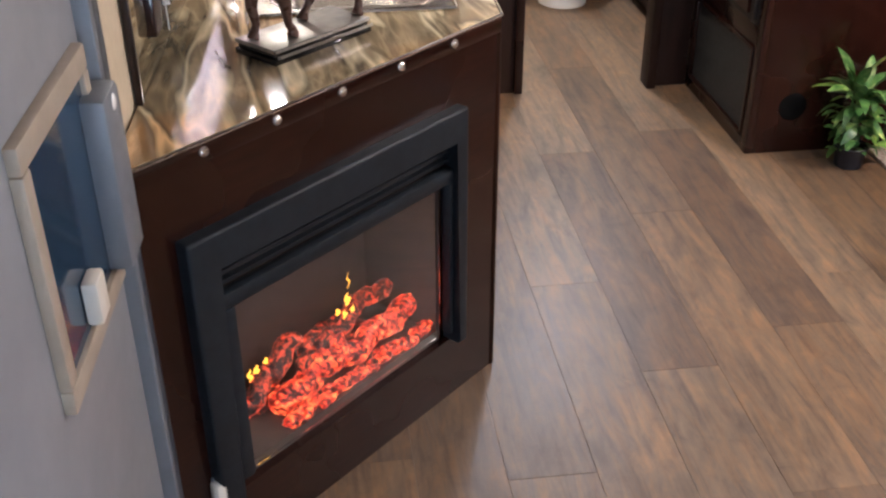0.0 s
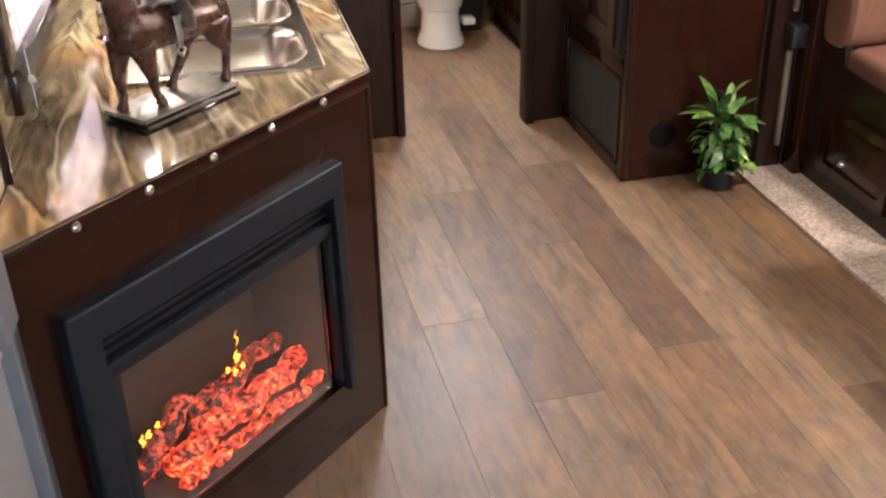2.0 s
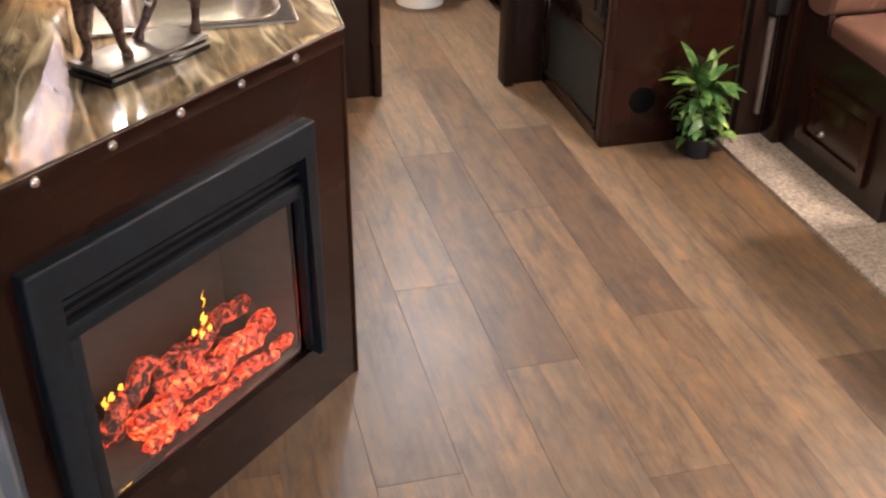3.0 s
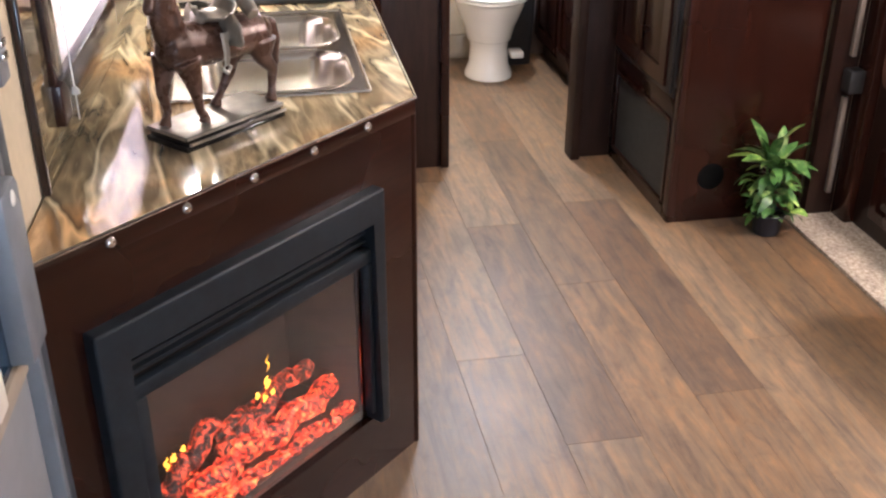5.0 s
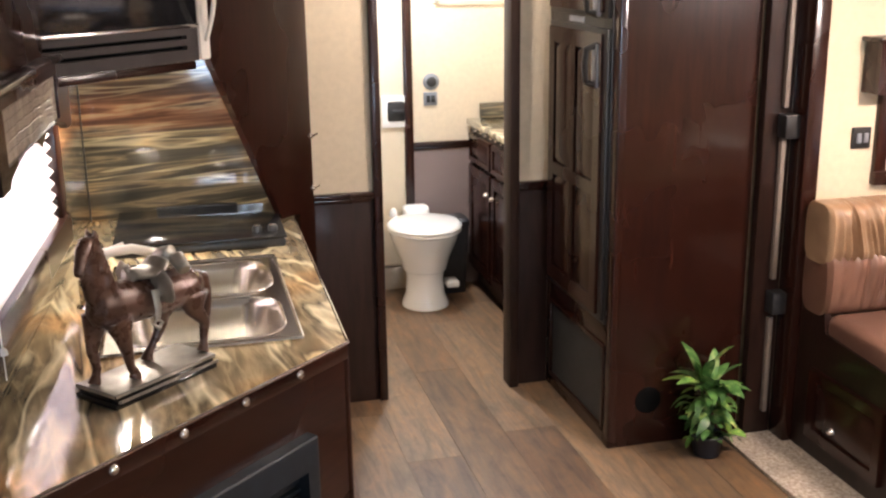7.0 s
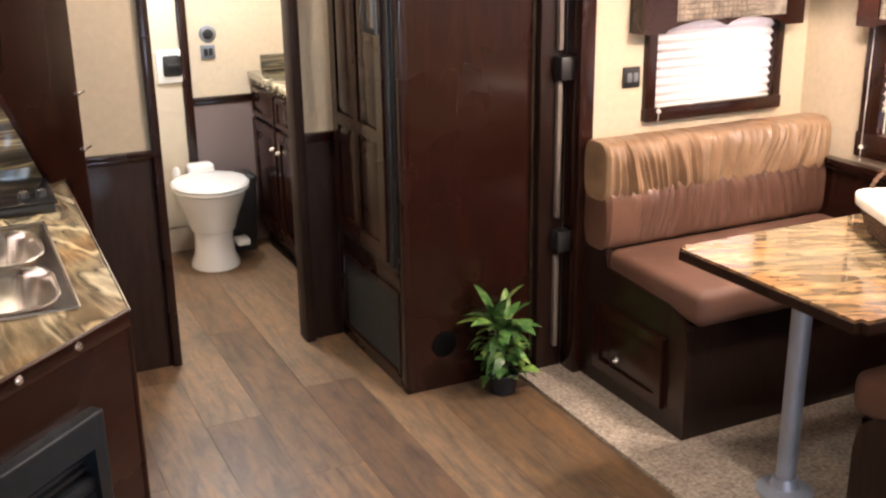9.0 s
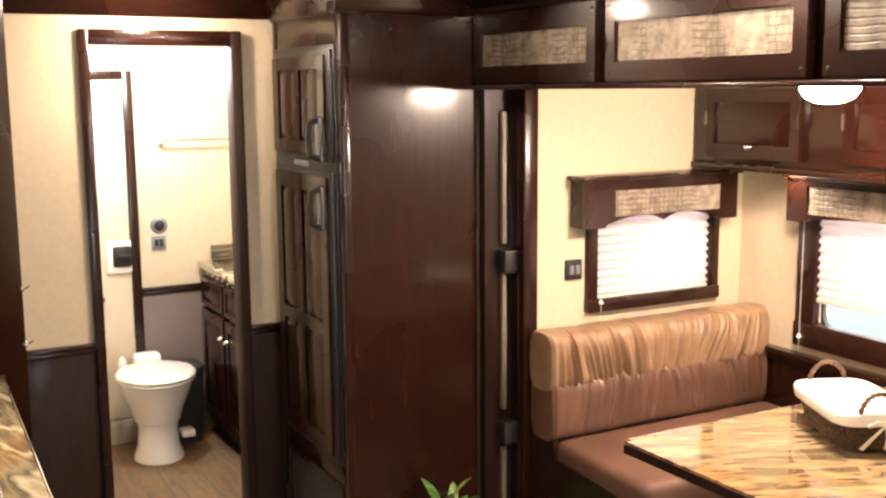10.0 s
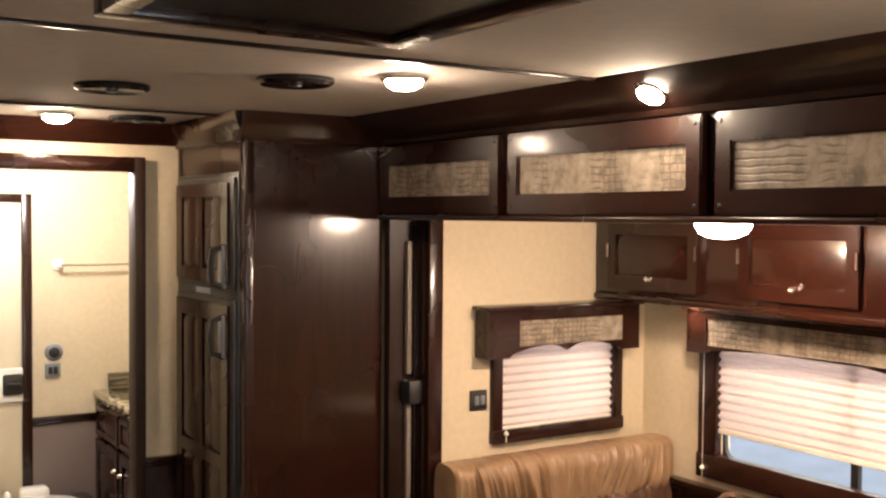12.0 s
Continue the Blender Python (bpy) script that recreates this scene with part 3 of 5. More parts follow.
# carpet of the slide-out
bm = box(1.714, 2.93, -0.06, 2.97, -0.004, 0.014, bev=0.004)
solo("carpet", bm, carpet_pile, "beige flecked carpet on the slide-out floor", "carpet", "structure")

# cove and soffit doors over the slide-out opening
solo("soffit", box(1.795, 1.86, -2.3, 3.0, 1.745, 2.0, bev=0.003), mahogany_flat, kind="structure")
cove = [(1.80, 2.08), (1.80, 1.985), (1.772, 1.99), (1.765, 2.005), (1.74, 2.015), (1.69, 2.04), (1.655, 2.065), (1.64, 2.08)]
bm = bmesh.new()
prism(cove, -2.3, 3.0, bm=bm)
solo("trim_cove", bm, umber, kind="structure")
solo("trim_slide_edge", box(1.765, 1.80, -2.3, 3.0, 1.735, 1.752, bev=0.004), mahogany_flat, kind="structure")


def soffit_door(y0, y1):
    ob = thing("overhead_locker", (1.79, (y0 + y1) / 2, 1.755), "dark glossy wood overhead locker with embossed leather panel", "locker", "overhead lockers")
    a, b = 3.0 - y1, 3.0 - y0
    bm = plate([a, a + 0.05, b - 0.05, b], [1.755, 1.812, 1.916, 1.985], [(a + 0.05, b - 0.05, 1.812, 1.916)], -0.012, 0.016, SOFFIT)
    bmesh.ops.bevel(bm, geom=[e for e in bm.edges if e.calc_face_angle(0) > 1.0], offset=0.004, segments=2, affect="EDGES")
    part("door_frame", bm, mahogany_flat, ob)
    part("leather_panel", box(a + 0.045, b - 0.045, -0.002, 0.012, 1.807, 1.921, SOFFIT), croc, ob, "taupe crocodile-embossed leather panel")
    for x in (a + 0.018, b - 0.018):
        for z in (1.775, 1.965):
            part("screw_cap", dome(SOFFIT @ Vector((x, -0.012, z)), (-1, 0, 0), 0.006, 0.003), black_metal, ob)
    return ob


for y0, y1 in ((2.293, 2.992), (1.511, 2.252), (0.729, 1.470), (-0.053, 0.688)):
    soffit_door(y0, y1)

# upright trim where the slide-out meets the tall cabinet
post = thing("trim_post", (1.92, 2.9, 0), "", "", kind="structure")
part("post", box(1.892, 1.952, 2.862, 2.96, 0, 1.745, bev=0.008), mahogany, post)
part("return_panel", box(1.79, 1.892, 2.955, 2.99, 0, 1.745), umber, post)
for z0, z1 in ((0.10, 0.46), (0.60, 1.10), (1.20, 1.66)):
    part("seal_strip", box(1.850, 1.868, 2.935, 2.956, z0, z1, bev=0.003), seal_rubber, post, "pale rubber seal strip")
part("latch_block", box(1.84, 1.895, 2.90, 2.956, 1.10, 1.18, bev=0.006), black_plastic, post)
part("latch_block", box(1.84, 1.895, 2.90, 2.956, 0.48, 0.56, bev=0.006), black_plastic, post)

# bath wall trims
bath_trim = thing("wainscot_bath", (1.4, 5.06, 0), "", "", kind="structure")
part("wainscot", box(1.05, 1.80, 5.058, 5.075, 0, 0.74), taupe, bath_trim)
bm = box(1.05, 1.80, 5.045, 5.075, 0.755, 0.775, bev=0.003)
box(1.05, 1.80, 5.052, 5.075, 0.735, 0.755, bev=0.003, bm=bm)
part("chair_rail", bm, mahogany_flat, bath_trim)
solo("baseboard", box(0.2, 1.05, 5.045, 5.08, 0, 0.12, bev=0.004), beige, kind="structure")
door2 = thing("door_2", (0.78, 5.05, 0.13), "", "", kind="structure")
part("door_leaf", box(0.45, 1.00, 5.045, 5.075, 0.13, 1.80, bev=0.004), simple("door_cream", (0.66, 0.57, 0.42), 0.5, 0, 0.04, 10), door2)
bm = box(1.00, 1.045, 5.03, 5.08, 0.12, 1.84, bev=0.004)
box(0.45, 1.00, 5.03, 5.08, 1.80, 1.84, bev=0.004, bm=bm)
part("door_frame", bm, mahogany, door2)
latch_pl = part("latch_plate", box(0.882, 1.004, 5.030, 5.046, 0.862, 1.022, bev=0.006), porcelain, door2, "white plastic latch plate")
part("latch_recess", box(0.912, 1.0, 5.024, 5.034, 0.895, 0.995, bev=0.010), black_plastic, latch_pl)
part("latch_lever", box(0.935, 0.990, 5.012, 5.026, 0.935, 0.955, bev=0.005), black_plastic, latch_pl)
part("door_knob", dome((0.848, 5.045, 0.74), (0, -1, 0), 0.024, 0.03), chrome, door2)

# entry door in the left wall, with its access hatch and handle strip
entry = thing("door_3", (-0.53, 0.9, 0.05), "", "", kind="structure")
part("door_leaf", box(-0.85, -0.065, -0.014, 0.02, 0.05, 1.95, LEFT, 0.004), simple("door_grey", (0.30, 0.31, 0.33), 0.5, 0.1, 0.06, 8), entry)
bm = bmesh.new()
for c in ((-0.425, -0.10, 0.79, 0.825), (-0.425, -0.10, 1.115, 1.15), (-0.425, -0.395, 0.825, 1.115), (-0.125, -0.10, 0.825, 1.115)):
    box(c[0], c[1], -0.030, -0.012, c[2], c[3], LEFT, 0.004, bm)
hatch = part("hatch_frame", bm, beige, entry, "beige frame of the door hatch")
part("hatch_pane", box(-0.396, -0.124, -0.022, -0.013, 0.824, 1.116, LEFT), navy_glass, hatch)
part("hatch_latch", box(-0.30, -0.255, -0.045, -0.022, 0.835, 0.90, LEFT, 0.006), ivory, hatch)
part("handle_strip", box(-0.150, -0.062, -0.056, -0.012, 0.825, 1.085, LEFT, 0.010), pewter, entry, "grey moulded handle strip")
part("strip_screw", dome(LEFT @ Vector((-0.105, -0.056, 1.066)), (1, 0, 0), 0.012, 0.004), porcelain, entry)
part("door_jamb", box(-0.045, 0.012, -0.030, 0.02, 0.0, 2.05, LEFT, 0.006), simple("jamb_steel_blue", (0.085, 0.10, 0.125), 0.4, 0.4, 0.1, 8), entry)
part("weather_strip", box(-0.065, -0.045, -0.036, 0.01, 0.0, 2.05, LEFT, 0.004), pewter, entry)
catch = thing("door_catch", DIAG @ Vector((0.10, -0.01, 0.11)), "ivory plastic door catch on the cabinet front", "catch")
part("upper_jaw", box(0.088, 0.118, -0.030, -0.001, 0.185, 0.240, DIAG, 0.009), ivory, catch)
part("lower_jaw", box(0.092, 0.128, -0.034, -0.001, 0.115, 0.165, DIAG, 0.010), ivory, catch)
part("back_plate", box(0.094, 0.116, -0.008, -0.001, 0.11, 0.245, DIAG, 0.003), pewter, catch)


# ---- windows ----
def pleats(x0, x1, z0, z1, y, m, pitch=0.030, depth=0.016):
    bm = bmesh.new()
    n = int((z1 - z0) / pitch) * 2
    f, b = [], []
    for i in range(n + 1):
        z = z0 + (z1 - z0) * i / n
        yy = y - (depth if i % 2 else 0.0)
        f.append([bm.verts.new(m @ Vector((x, yy, z))) for x in (x0, x1)])
        b.append([bm.verts.new(m @ Vector((x, yy + 0.0015, z))) for x in (x0, x1)])
    for r, s in ((f, 1), (b, -1)):
        for p, q in zip(r, r[1:]):
            bm.faces.new((p[0], p[1], q[1], q[0])[::s])
    for k in (0, 1):
        for i in range(n):
            bm.faces.new((f[i][k], f[i + 1][k], b[i + 1][k], b[i][k]))
    return bm


def window(name, m, x0, x1, z0, z1, rim, glaze, blind_to, blind_x, group_label):
    """A wooden window frame with a pane in its opening, and the pleated blind that hangs in it."""
    c = m @ Vector(((x0 + x1) / 2, 0, z0))
    ob = thing(name, c, "", "", kind="structure")
    bm = bmesh.new()
    box(x0, x0 + rim, -0.022, 0.012, z0, z1, m, 0.004, bm)
    box(x1 - rim, x1, -0.022, 0.012, z0, z1, m, 0.004, bm)
    box(x0 + rim, x1 - rim, -0.022, 0.012, z1 - rim, z1, m, 0.004, bm)
    part("window_frame", bm, mahogany, ob)
    part("window_sill", box(x0 - 0.002, x1 + 0.002, -0.030, 0.012, z0 - 0.004, z0 + rim, m, 0.006), mahogany_flat, ob)
    gx0, gx1, gz0, gz1 = glaze
    r, k = 0.05, 6
    out = [(gx0, gz0), (gx1, gz0), (gx1, gz1), (gx0, gz1)]
    inner = []
    for (cx, cz), a0 in (((gx0 + r + 0.02, gz0 + r + 0.02), 180), ((gx1 - r - 0.02, gz0 + r + 0.02), 270), ((gx1 - r - 0.02, gz1 - r - 0.02), 0), ((gx0 + r + 0.02, gz1 - r - 0.02), 90)):
        inner += [(cx + r * math.cos(radians(a0 + 90 * i / k)), cz + r * math.sin(radians(a0 + 90 * i / k))) for i in range(k + 1)]
    bm = bmesh.new()
    for y in (0.020, 0.040):
        ov = [bm.verts.new(m @ Vector((x, y, z))) for x, z in out]
        iv = [bm.verts.new(m @ Vector((x, y, z))) for x, z in inner]
        es = [bm.edges.new((v[i], v[(i + 1) % len(v)])) for v in (ov, iv) for i in range(len(v))]
        bmesh.ops.triangle_fill(bm, edges=es, use_beauty=True)
        if y < 0.03:
            keep = iv
    for i in range(len(iv)):
        j = (i + 1) % len(iv)
        bm.faces.new((keep[i], keep[j], iv[j], iv[i]))
    part("rubber_gasket", bm, black_plastic, ob)
    pane = part("pane", box(gx0 + 0.015, gx1 - 0.015, 0.030, 0.034, gz0 + 0.015, gz1 - 0.015, m), clear, ob)
    pane.visible_shadow = False
    bl = thing("window_blind", m @ Vector(((x0 + x1) / 2, -0.01, z1)), group_label, "blind", "window blinds")
    part("pleated_shade", pleats(blind_x[0], blind_x[1], blind_to + 0.012, z1 - 0.01, 0.006, m), blind_cloth, bl, soft=False)
    part("bottom_rail", box(blind_x[0], blind_x[1], -0.008, 0.012, blind_to - 0.004, blind_to + 0.014, m, 0.004), ivory, bl)
    part("head_rail", box(blind_x[0], blind_x[1], -0.010, 0.014, z1 - 0.014, z1 + 0.012, m, 0.003), ivory, bl)
    cord = rod(m @ Vector((blind_x[0] + 0.006, -0.03, z1)), m @ Vector((blind_x[0] + 0.006, -0.034, z0 - 0.02)), 0.0013, n=6)
    dome(m @ Vector((blind_x[0] + 0.006, -0.034, z0 + 0.03)), (0, 0, 1), 0.009, 0.014, cord, 8)
    part("pull_cord", cord, linen, bl)
    return ob


def valance(m, x0, x1, z0, z1, depth, inset, ends, label):
    """A wooden pelmet with a leather panel and a scalloped lower edge."""
    ob = thing("window_valance", m @ Vector(((x0 + x1) / 2, 0, z0)), label, "valance", "window valances")
    zl = z0 + 0.012
    n, pts = 48, []
    for i in range(n + 1):
        u = i / n
        x = x0 + (x1 - x0) * u
        e = min(u, 1 - u)
        if e * (x1 - x0) < ends:
            z = z0
        else:
            w = (e * (x1 - x0) - ends) / max((x1 - x0) / 2 - ends, 1e-3)
            z = zl + 0.026 * math.sin(min(w * 1.6, 1) * math.pi / 2) - 0.024 * max(0, (w - 0.72) / 0.28) ** 1.5
        pts.append((x, z))
    face = prism(pts + [(x1, inset[2] - 0.006), (x0, inset[2] - 0.006)], -depth, -depth + 0.018, m)
    box(x0, inset[0], -depth, -depth + 0.018, inset[2] - 0.006, z1, m, 0, face)
    box(inset[1], x1, -depth, -depth + 0.018, inset[2] - 0.006, z1, m, 0, face)
    box(inset[0], inset[1], -depth, -depth + 0.018, inset[3], z1, m, 0, face)
    part("front_board", face, mahogany_flat, ob)
    part("leather_panel", box(inset[0] - 0.002, inset[1] + 0.002, -depth + 0.006, -depth + 0.016, inset[2] - 0.007, inset[3] + 0.002, m), croc, ob, "tan embossed leather panel")
    part("end_board", box(x0, x0 + 0.018, -depth + 0.018, -0.001, z0, z1, m, 0.002), mahogany, ob)
    part("end_board", box(x1 - 0.018, x1, -depth + 0.018, -0.001, z0, z1, m, 0.002), mahogany, ob)
    part("top_ledge", box(x0 - 0.016, x1 + 0.016, -depth - 0.014, -0.001, z1, z1 + 0.016, m, 0.004), mahogany_flat, ob)
    return ob


END = turn(0, 2.90, 0)
window("window_1", END, 2.177, 2.800, 0.930, 1.39, 0.045, (2.215, 2.765, 0.965, 1.36), 0.968, (2.222, 2.758), "white pleated fabric blind, fully lowered")
valance(END, 2.110, 2.820, 1.246, 1.415, 0.09, (2.244, 2.737, 1.290, 1.377), 0.10, "dark wooden window valance with tan leather panel")
long_window = window("window_2", FAR, 0.315, 1.98, 0.79, 1.40, 0.088, (0.39, 1.91, 0.845, 1.345), 0.962, (0.345, 1.955), "white pleated fabric blind, three-quarters lowered")
part("mullion", box(0.945, 0.975, 0.018, 0.042, 0.85, 1.34, FAR, 0.003), black_plastic, long_window)
valance(FAR, 0.328, 2.06, 1.258, 1.412, 0.10, (0.422, 1.97, 1.296, 1.388), 0.10, "long wooden window valance with tan leather panel")
window("window_3", LEFT, 0.385, 1.43, 0.985, 1.40, 0.075, (0.46, 1.39, 1.02, 1.37), 1.0, (0.465, 1.385), "white pleated fabric blind over the galley counter")
valance(LEFT, 0.385, 1.22, 1.325, 1.488, 0.087, (0.46, 1.06, 1.368, 1.462), 0.08, "dark wooden galley valance with tan leather panel")
rear = thing("window_4", (0.2, -2.25, 0.6), "", "", kind="structure")
part("window_frame", plate([-0.05, 0.005, 0.895, 0.95], [0.70, 0.755, 1.395, 1.45], [(0.005, 0.895, 0.755, 1.395)], -2.25, -2.225, I4), mahogany, rear)
pane = part("pane", box(0.0, 0.9, -2.272, -2.268, 0.75, 1.40), clear, rear)
pane.visible_shadow = False

# ---- galley ----
counter_out = [(-0.505, 1.265), (0.203, 1.930), (0.218, 3.215), (-0.412, 3.215)]
SX0, SX1, SY0, SY1 = -0.29, 0.10, 1.985, 2.625
bm = bmesh.new()
for ring in (counter_out, [(SX0, SY0), (SX1, SY0), (SX1, SY1), (SX0, SY1)]):
    vs = [bm.verts.new((x, y, 0.91)) for x, y in ring]
    for i in range(len(vs)):
        bm.edges.new((vs[i], vs[(i + 1) % len(vs)]))
bmesh.ops.triangle_fill(bm, edges=bm.edges[:], use_beauty=True)
g = bmesh.ops.extrude_face_region(bm, geom=bm.faces[:])
bmesh.ops.translate(bm, verts=[v for v in g["geom"] if isinstance(v, bmesh.types.BMVert)], vec=(0, 0, -0.028))
counter = thing("countertop", (0, 2.2, 0.88), "polished brown and gold marble-patterned galley countertop", "countertop")
part("stone_slab", bm, marble_top, counter, soft=False)
part("edge_strip", box(0.0, 0.971, -0.006, 0.006, 0.872, 0.907, DIAG, 0.003), mahogany_flat, counter, "dark wooden edge strip")
e = rod(DIAG @ Vector((0.0, -0.006, 0.909)), DIAG @ Vector((0.971, -0.006, 0.909)), 0.0035, n=8)
rod((0.206, 1.93, 0.909), (0.221, 3.21, 0.909), 0.0035, n=8, bm=e)
part("metal_edging", e, chrome, counter)

base = thing("galley_cabinet", (-0.05, 2.3, 0), "dark mahogany corner galley cabinet with angled front", "cabinet")
part("angled_front", plate([0.0, 0.099, 0.833, 0.967], [0.0, 0.165, 0.755, 0.872], [(0.099, 0.833, 0.165, 0.755)], 0.0, 0.02, DIAG), mahogany_flat, base)
part("aisle_side", box(0.185, 0.203, 1.945, 3.20, 0.0, 0.872), mahogany, base)
part("corner_bead", rod((0.199, 1.932, 0.0), (0.199, 1.932, 0.872), 0.009, n=10), mahogany, base)
part("back_panel", box(-0.40, 0.185, 3.18, 3.20, 0, 0.872), umber, base)
for s in (0.015, 0.174, 0.333, 0.492, 0.652, 0.812):
    bm = dome(DIAG @ Vector((s, -0.006, 0.891)), DIAG.to_3x3() @ Vector((0, -1, 0)), 0.0105, 0.007)
    part("stud", bm, chrome, base, "domed chrome stud")
for y in (1.99, 2.15, 2.31, 2.47, 2.63, 2.79, 2.95):
    part("stud", dome((0.203, y, 0.80), (1, 0, 0), 0.009, 0.006), chrome, base, "domed chrome stud")

# electric fireplace let into the angled front
fire = thing("electric_fireplace", DIAG @ Vector((0.49, 0.1, 0.165)), "black framed electric fireplace with glowing red embers", "fireplace")
bm = bmesh.new()
W0, W1, Z0, Z1 = 0.099, 0.833, 0.165, 0.755
prism([(W0, Z0), (W0 + 0.055, Z0), (W0 + 0.055, 0.692), (W1 - 0.032, 0.692), (W1 - 0.032, Z0), (W1, Z0), (W1, Z1), (W0, Z1)], -0.030, 0.02, DIAG, bm)
bmesh.ops.bevel(bm, geom=bm.edges[:], offset=0.007, segments=3, affect="EDGES", profile=0.6)
part("outer_frame", bm, black_metal, fire, "blue-black moulded frame")
bm = box(W0 + 0.056, W1 - 0.033, -0.022, 0.01, 0.676, 0.691, DIAG, 0.005)
box(W0 + 0.056, W1 - 0.033, -0.018, 0.01, 0.588, 0.622, DIAG, 0.008, bm)
box(W0 + 0.056, W0 + 0.094, -0.016, 0.01, Z0 + 0.03, 0.588, DIAG, 0.006, bm)
box(W1 - 0.046, W1 - 0.033, -0.016, 0.01, Z0 + 0.03, 0.588, DIAG, 0.004, bm)
part("inner_frame", bm, black_metal, fire)
part("vent_slot", box(W0 + 0.06, W1 - 0.035, 0.012, 0.03, 0.62, 0.68, DIAG), black_plastic, fire)
for k in range(2):
    part("vent_slat", box(W0 + 0.06, W1 - 0.035, -0.002, 0.012, 0.634 + k * 0.020, 0.640 + k * 0.020, DIAG), black_metal, fire)
bm = bmesh.new()
box(W0 + 0.06, W1 - 0.055, 0.24, 0.25, 0.17, 0.60, DIAG, 0, bm)
box(W0 + 0.05, W0 + 0.06, 0.02, 0.25, 0.17, 0.60, DIAG, 0, bm)
box(W1 - 0.055, W1 - 0.045, 0.02, 0.25, 0.17, 0.60, DIAG, 0, bm)
box(W0 + 0.05, W1 - 0.045, 0.02, 0.25, 0.60, 0.61, DIAG, 0, bm)
box(W0 + 0.05, W1 - 0.045, 0.02, 0.25, 0.165, 0.195, DIAG, 0, bm)
part("firebox", bm, firebox, fire)
fp = part("glass_front", box(W0 + 0.066, W1 - 0.060, 0.004, 0.007, 0.19, 0.585, DIAG), clear, fire)
fp.visible_shadow = False
rnd = random.Random(4)


def crag(r, k, m):
    """A broken lump of coal."""
    bm = bmesh.new()
    bmesh.ops.create_icosphere(bm, subdivisions=2, radius=r, matrix=Matrix.Diagonal((1.45, 1.0, 0.85, 1)))
    for v in bm.verts:
        v.co *= 1 + 0.55 * noise.noise(v.co * 55 + Vector((k * 3.1, 0, 0)))
    bmesh.ops.transform(bm, verts=bm.verts, matrix=m)
    return bm


for k in range(30):
    u = k / 29
    s, y, r = 0.335 + u * 0.42 + rnd.uniform(-0.008, 0.008), 0.032 + rnd.uniform(0.0, 0.022), rnd.uniform(0.010, 0.017)
    part("coal", crag(r, k, DIAG @ Matrix.Translation((s, y, 0.197 + r * 0.5)) @ Matrix.Rotation(rnd.uniform(-0.6, 0.6), 4, "Z")), ember, fire)
for k in range(14):
    s, y, r = 0.29 + k / 13 * 0.44, rnd.uniform(0.11, 0.17), rnd.uniform(0.012, 0.019)
    part("coal", crag(r, 40 + k, DIAG @ Matrix.Translation((s, y, 0.205 + r * 0.4))), [charred, ember][k % 3 == 0], fire)
LOGS = [((0.335, 0.075, 0.215), (0.545, 0.085, 0.262), 0.030, ember), ((0.515, 0.075, 0.235), (0.765, 0.085, 0.252), 0.027, ember), ((0.285, 0.12, 0.225), (0.47, 0.155, 0.295), 0.023, charred), ((0.45, 0.135, 0.262), (0.75, 0.150, 0.292), 0.022, charred), ((0.42, 0.10, 0.262), (0.60, 0.12, 0.285), 0.018, charred)]
for k, (a, b, r, skin) in enumerate(LOGS):
    a, b = Vector(a), Vector(b)
    pts = [a.lerp(b, i / 14) + Vector((0, 0.006 * math.sin(i * 1.1 + k), 0.007 * math.sin(i * 0.9 + k * 2))) for i in range(15)]
    bm = loft(pts, [r * (0.72 if i in (0, 14) else 0.85 + 0.2 * abs(math.sin(i * 1.3 + k))) for i in range(15)], n=16, m=DIAG)
    for v in bm.verts:
        v.co += Vector((1, 0.4, 1)) * (0.35 * r * noise.noise(v.co * 48 + Vector((k, 0, 0))))
    part("log", bm, skin, fire, "charred glowing log")
for s, z, h, w in ((0.300, 0.292, 0.030, 1.0), (0.318, 0.300, 0.022, 1.3), (0.345, 0.310, 0.016, 1.0), (0.555, 0.318, 0.018, 1.1), (0.585, 0.330, 0.030, 1.6), (0.575, 0.300, 0.022, 1.0), (0.600, 0.305, 0.016, 1.0), (0.592, 0.372, 0.040, 0.4)):
    pts = [(s + 0.005 * math.sin(i * 1.9 + s * 40), 0.112, z + h * i / 5) for i in range(6)]
    part("flame", loft(pts, [w * q for q in (0.0015, 0.004, 0.0055, 0.004, 0.002, 0.0006)], n=8, m=DIAG, flat=0.4), flame_glow, fire, "small yellow flame")

# splashbacks
sp = thing("backsplash", (0, 3.2, 0.91), "glossy striped marble backsplash behind the stove", "backsplash")
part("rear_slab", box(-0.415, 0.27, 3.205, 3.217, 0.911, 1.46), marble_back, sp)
bm = box(0.258, 0.383, -0.012, -0.002, 0.911, 1.315, LEFT)
box(0.385, 1.44, -0.012, -0.002, 0.911, 0.978, LEFT, 0, bm)
box(1.44, 1.895, -0.012, -0.002, 0.911, 1.44, LEFT, 0, bm)
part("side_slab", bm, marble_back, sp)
part("edge_bead", box(0.244, 0.258, -0.016, -0.002, 0.911, 1.315, LEFT, 0.003), umber, sp)
part("corner_bead", box(-0.420, -0.400, 3.190, 3.206, 0.911, 1.46, bev=0.004), black_plastic, sp)

# sink with two bowls
sink = thing("kitchen_sink", (-0.09, 2.3, 0.75), "double-bowl stainless steel sink set into the countertop", "sink")


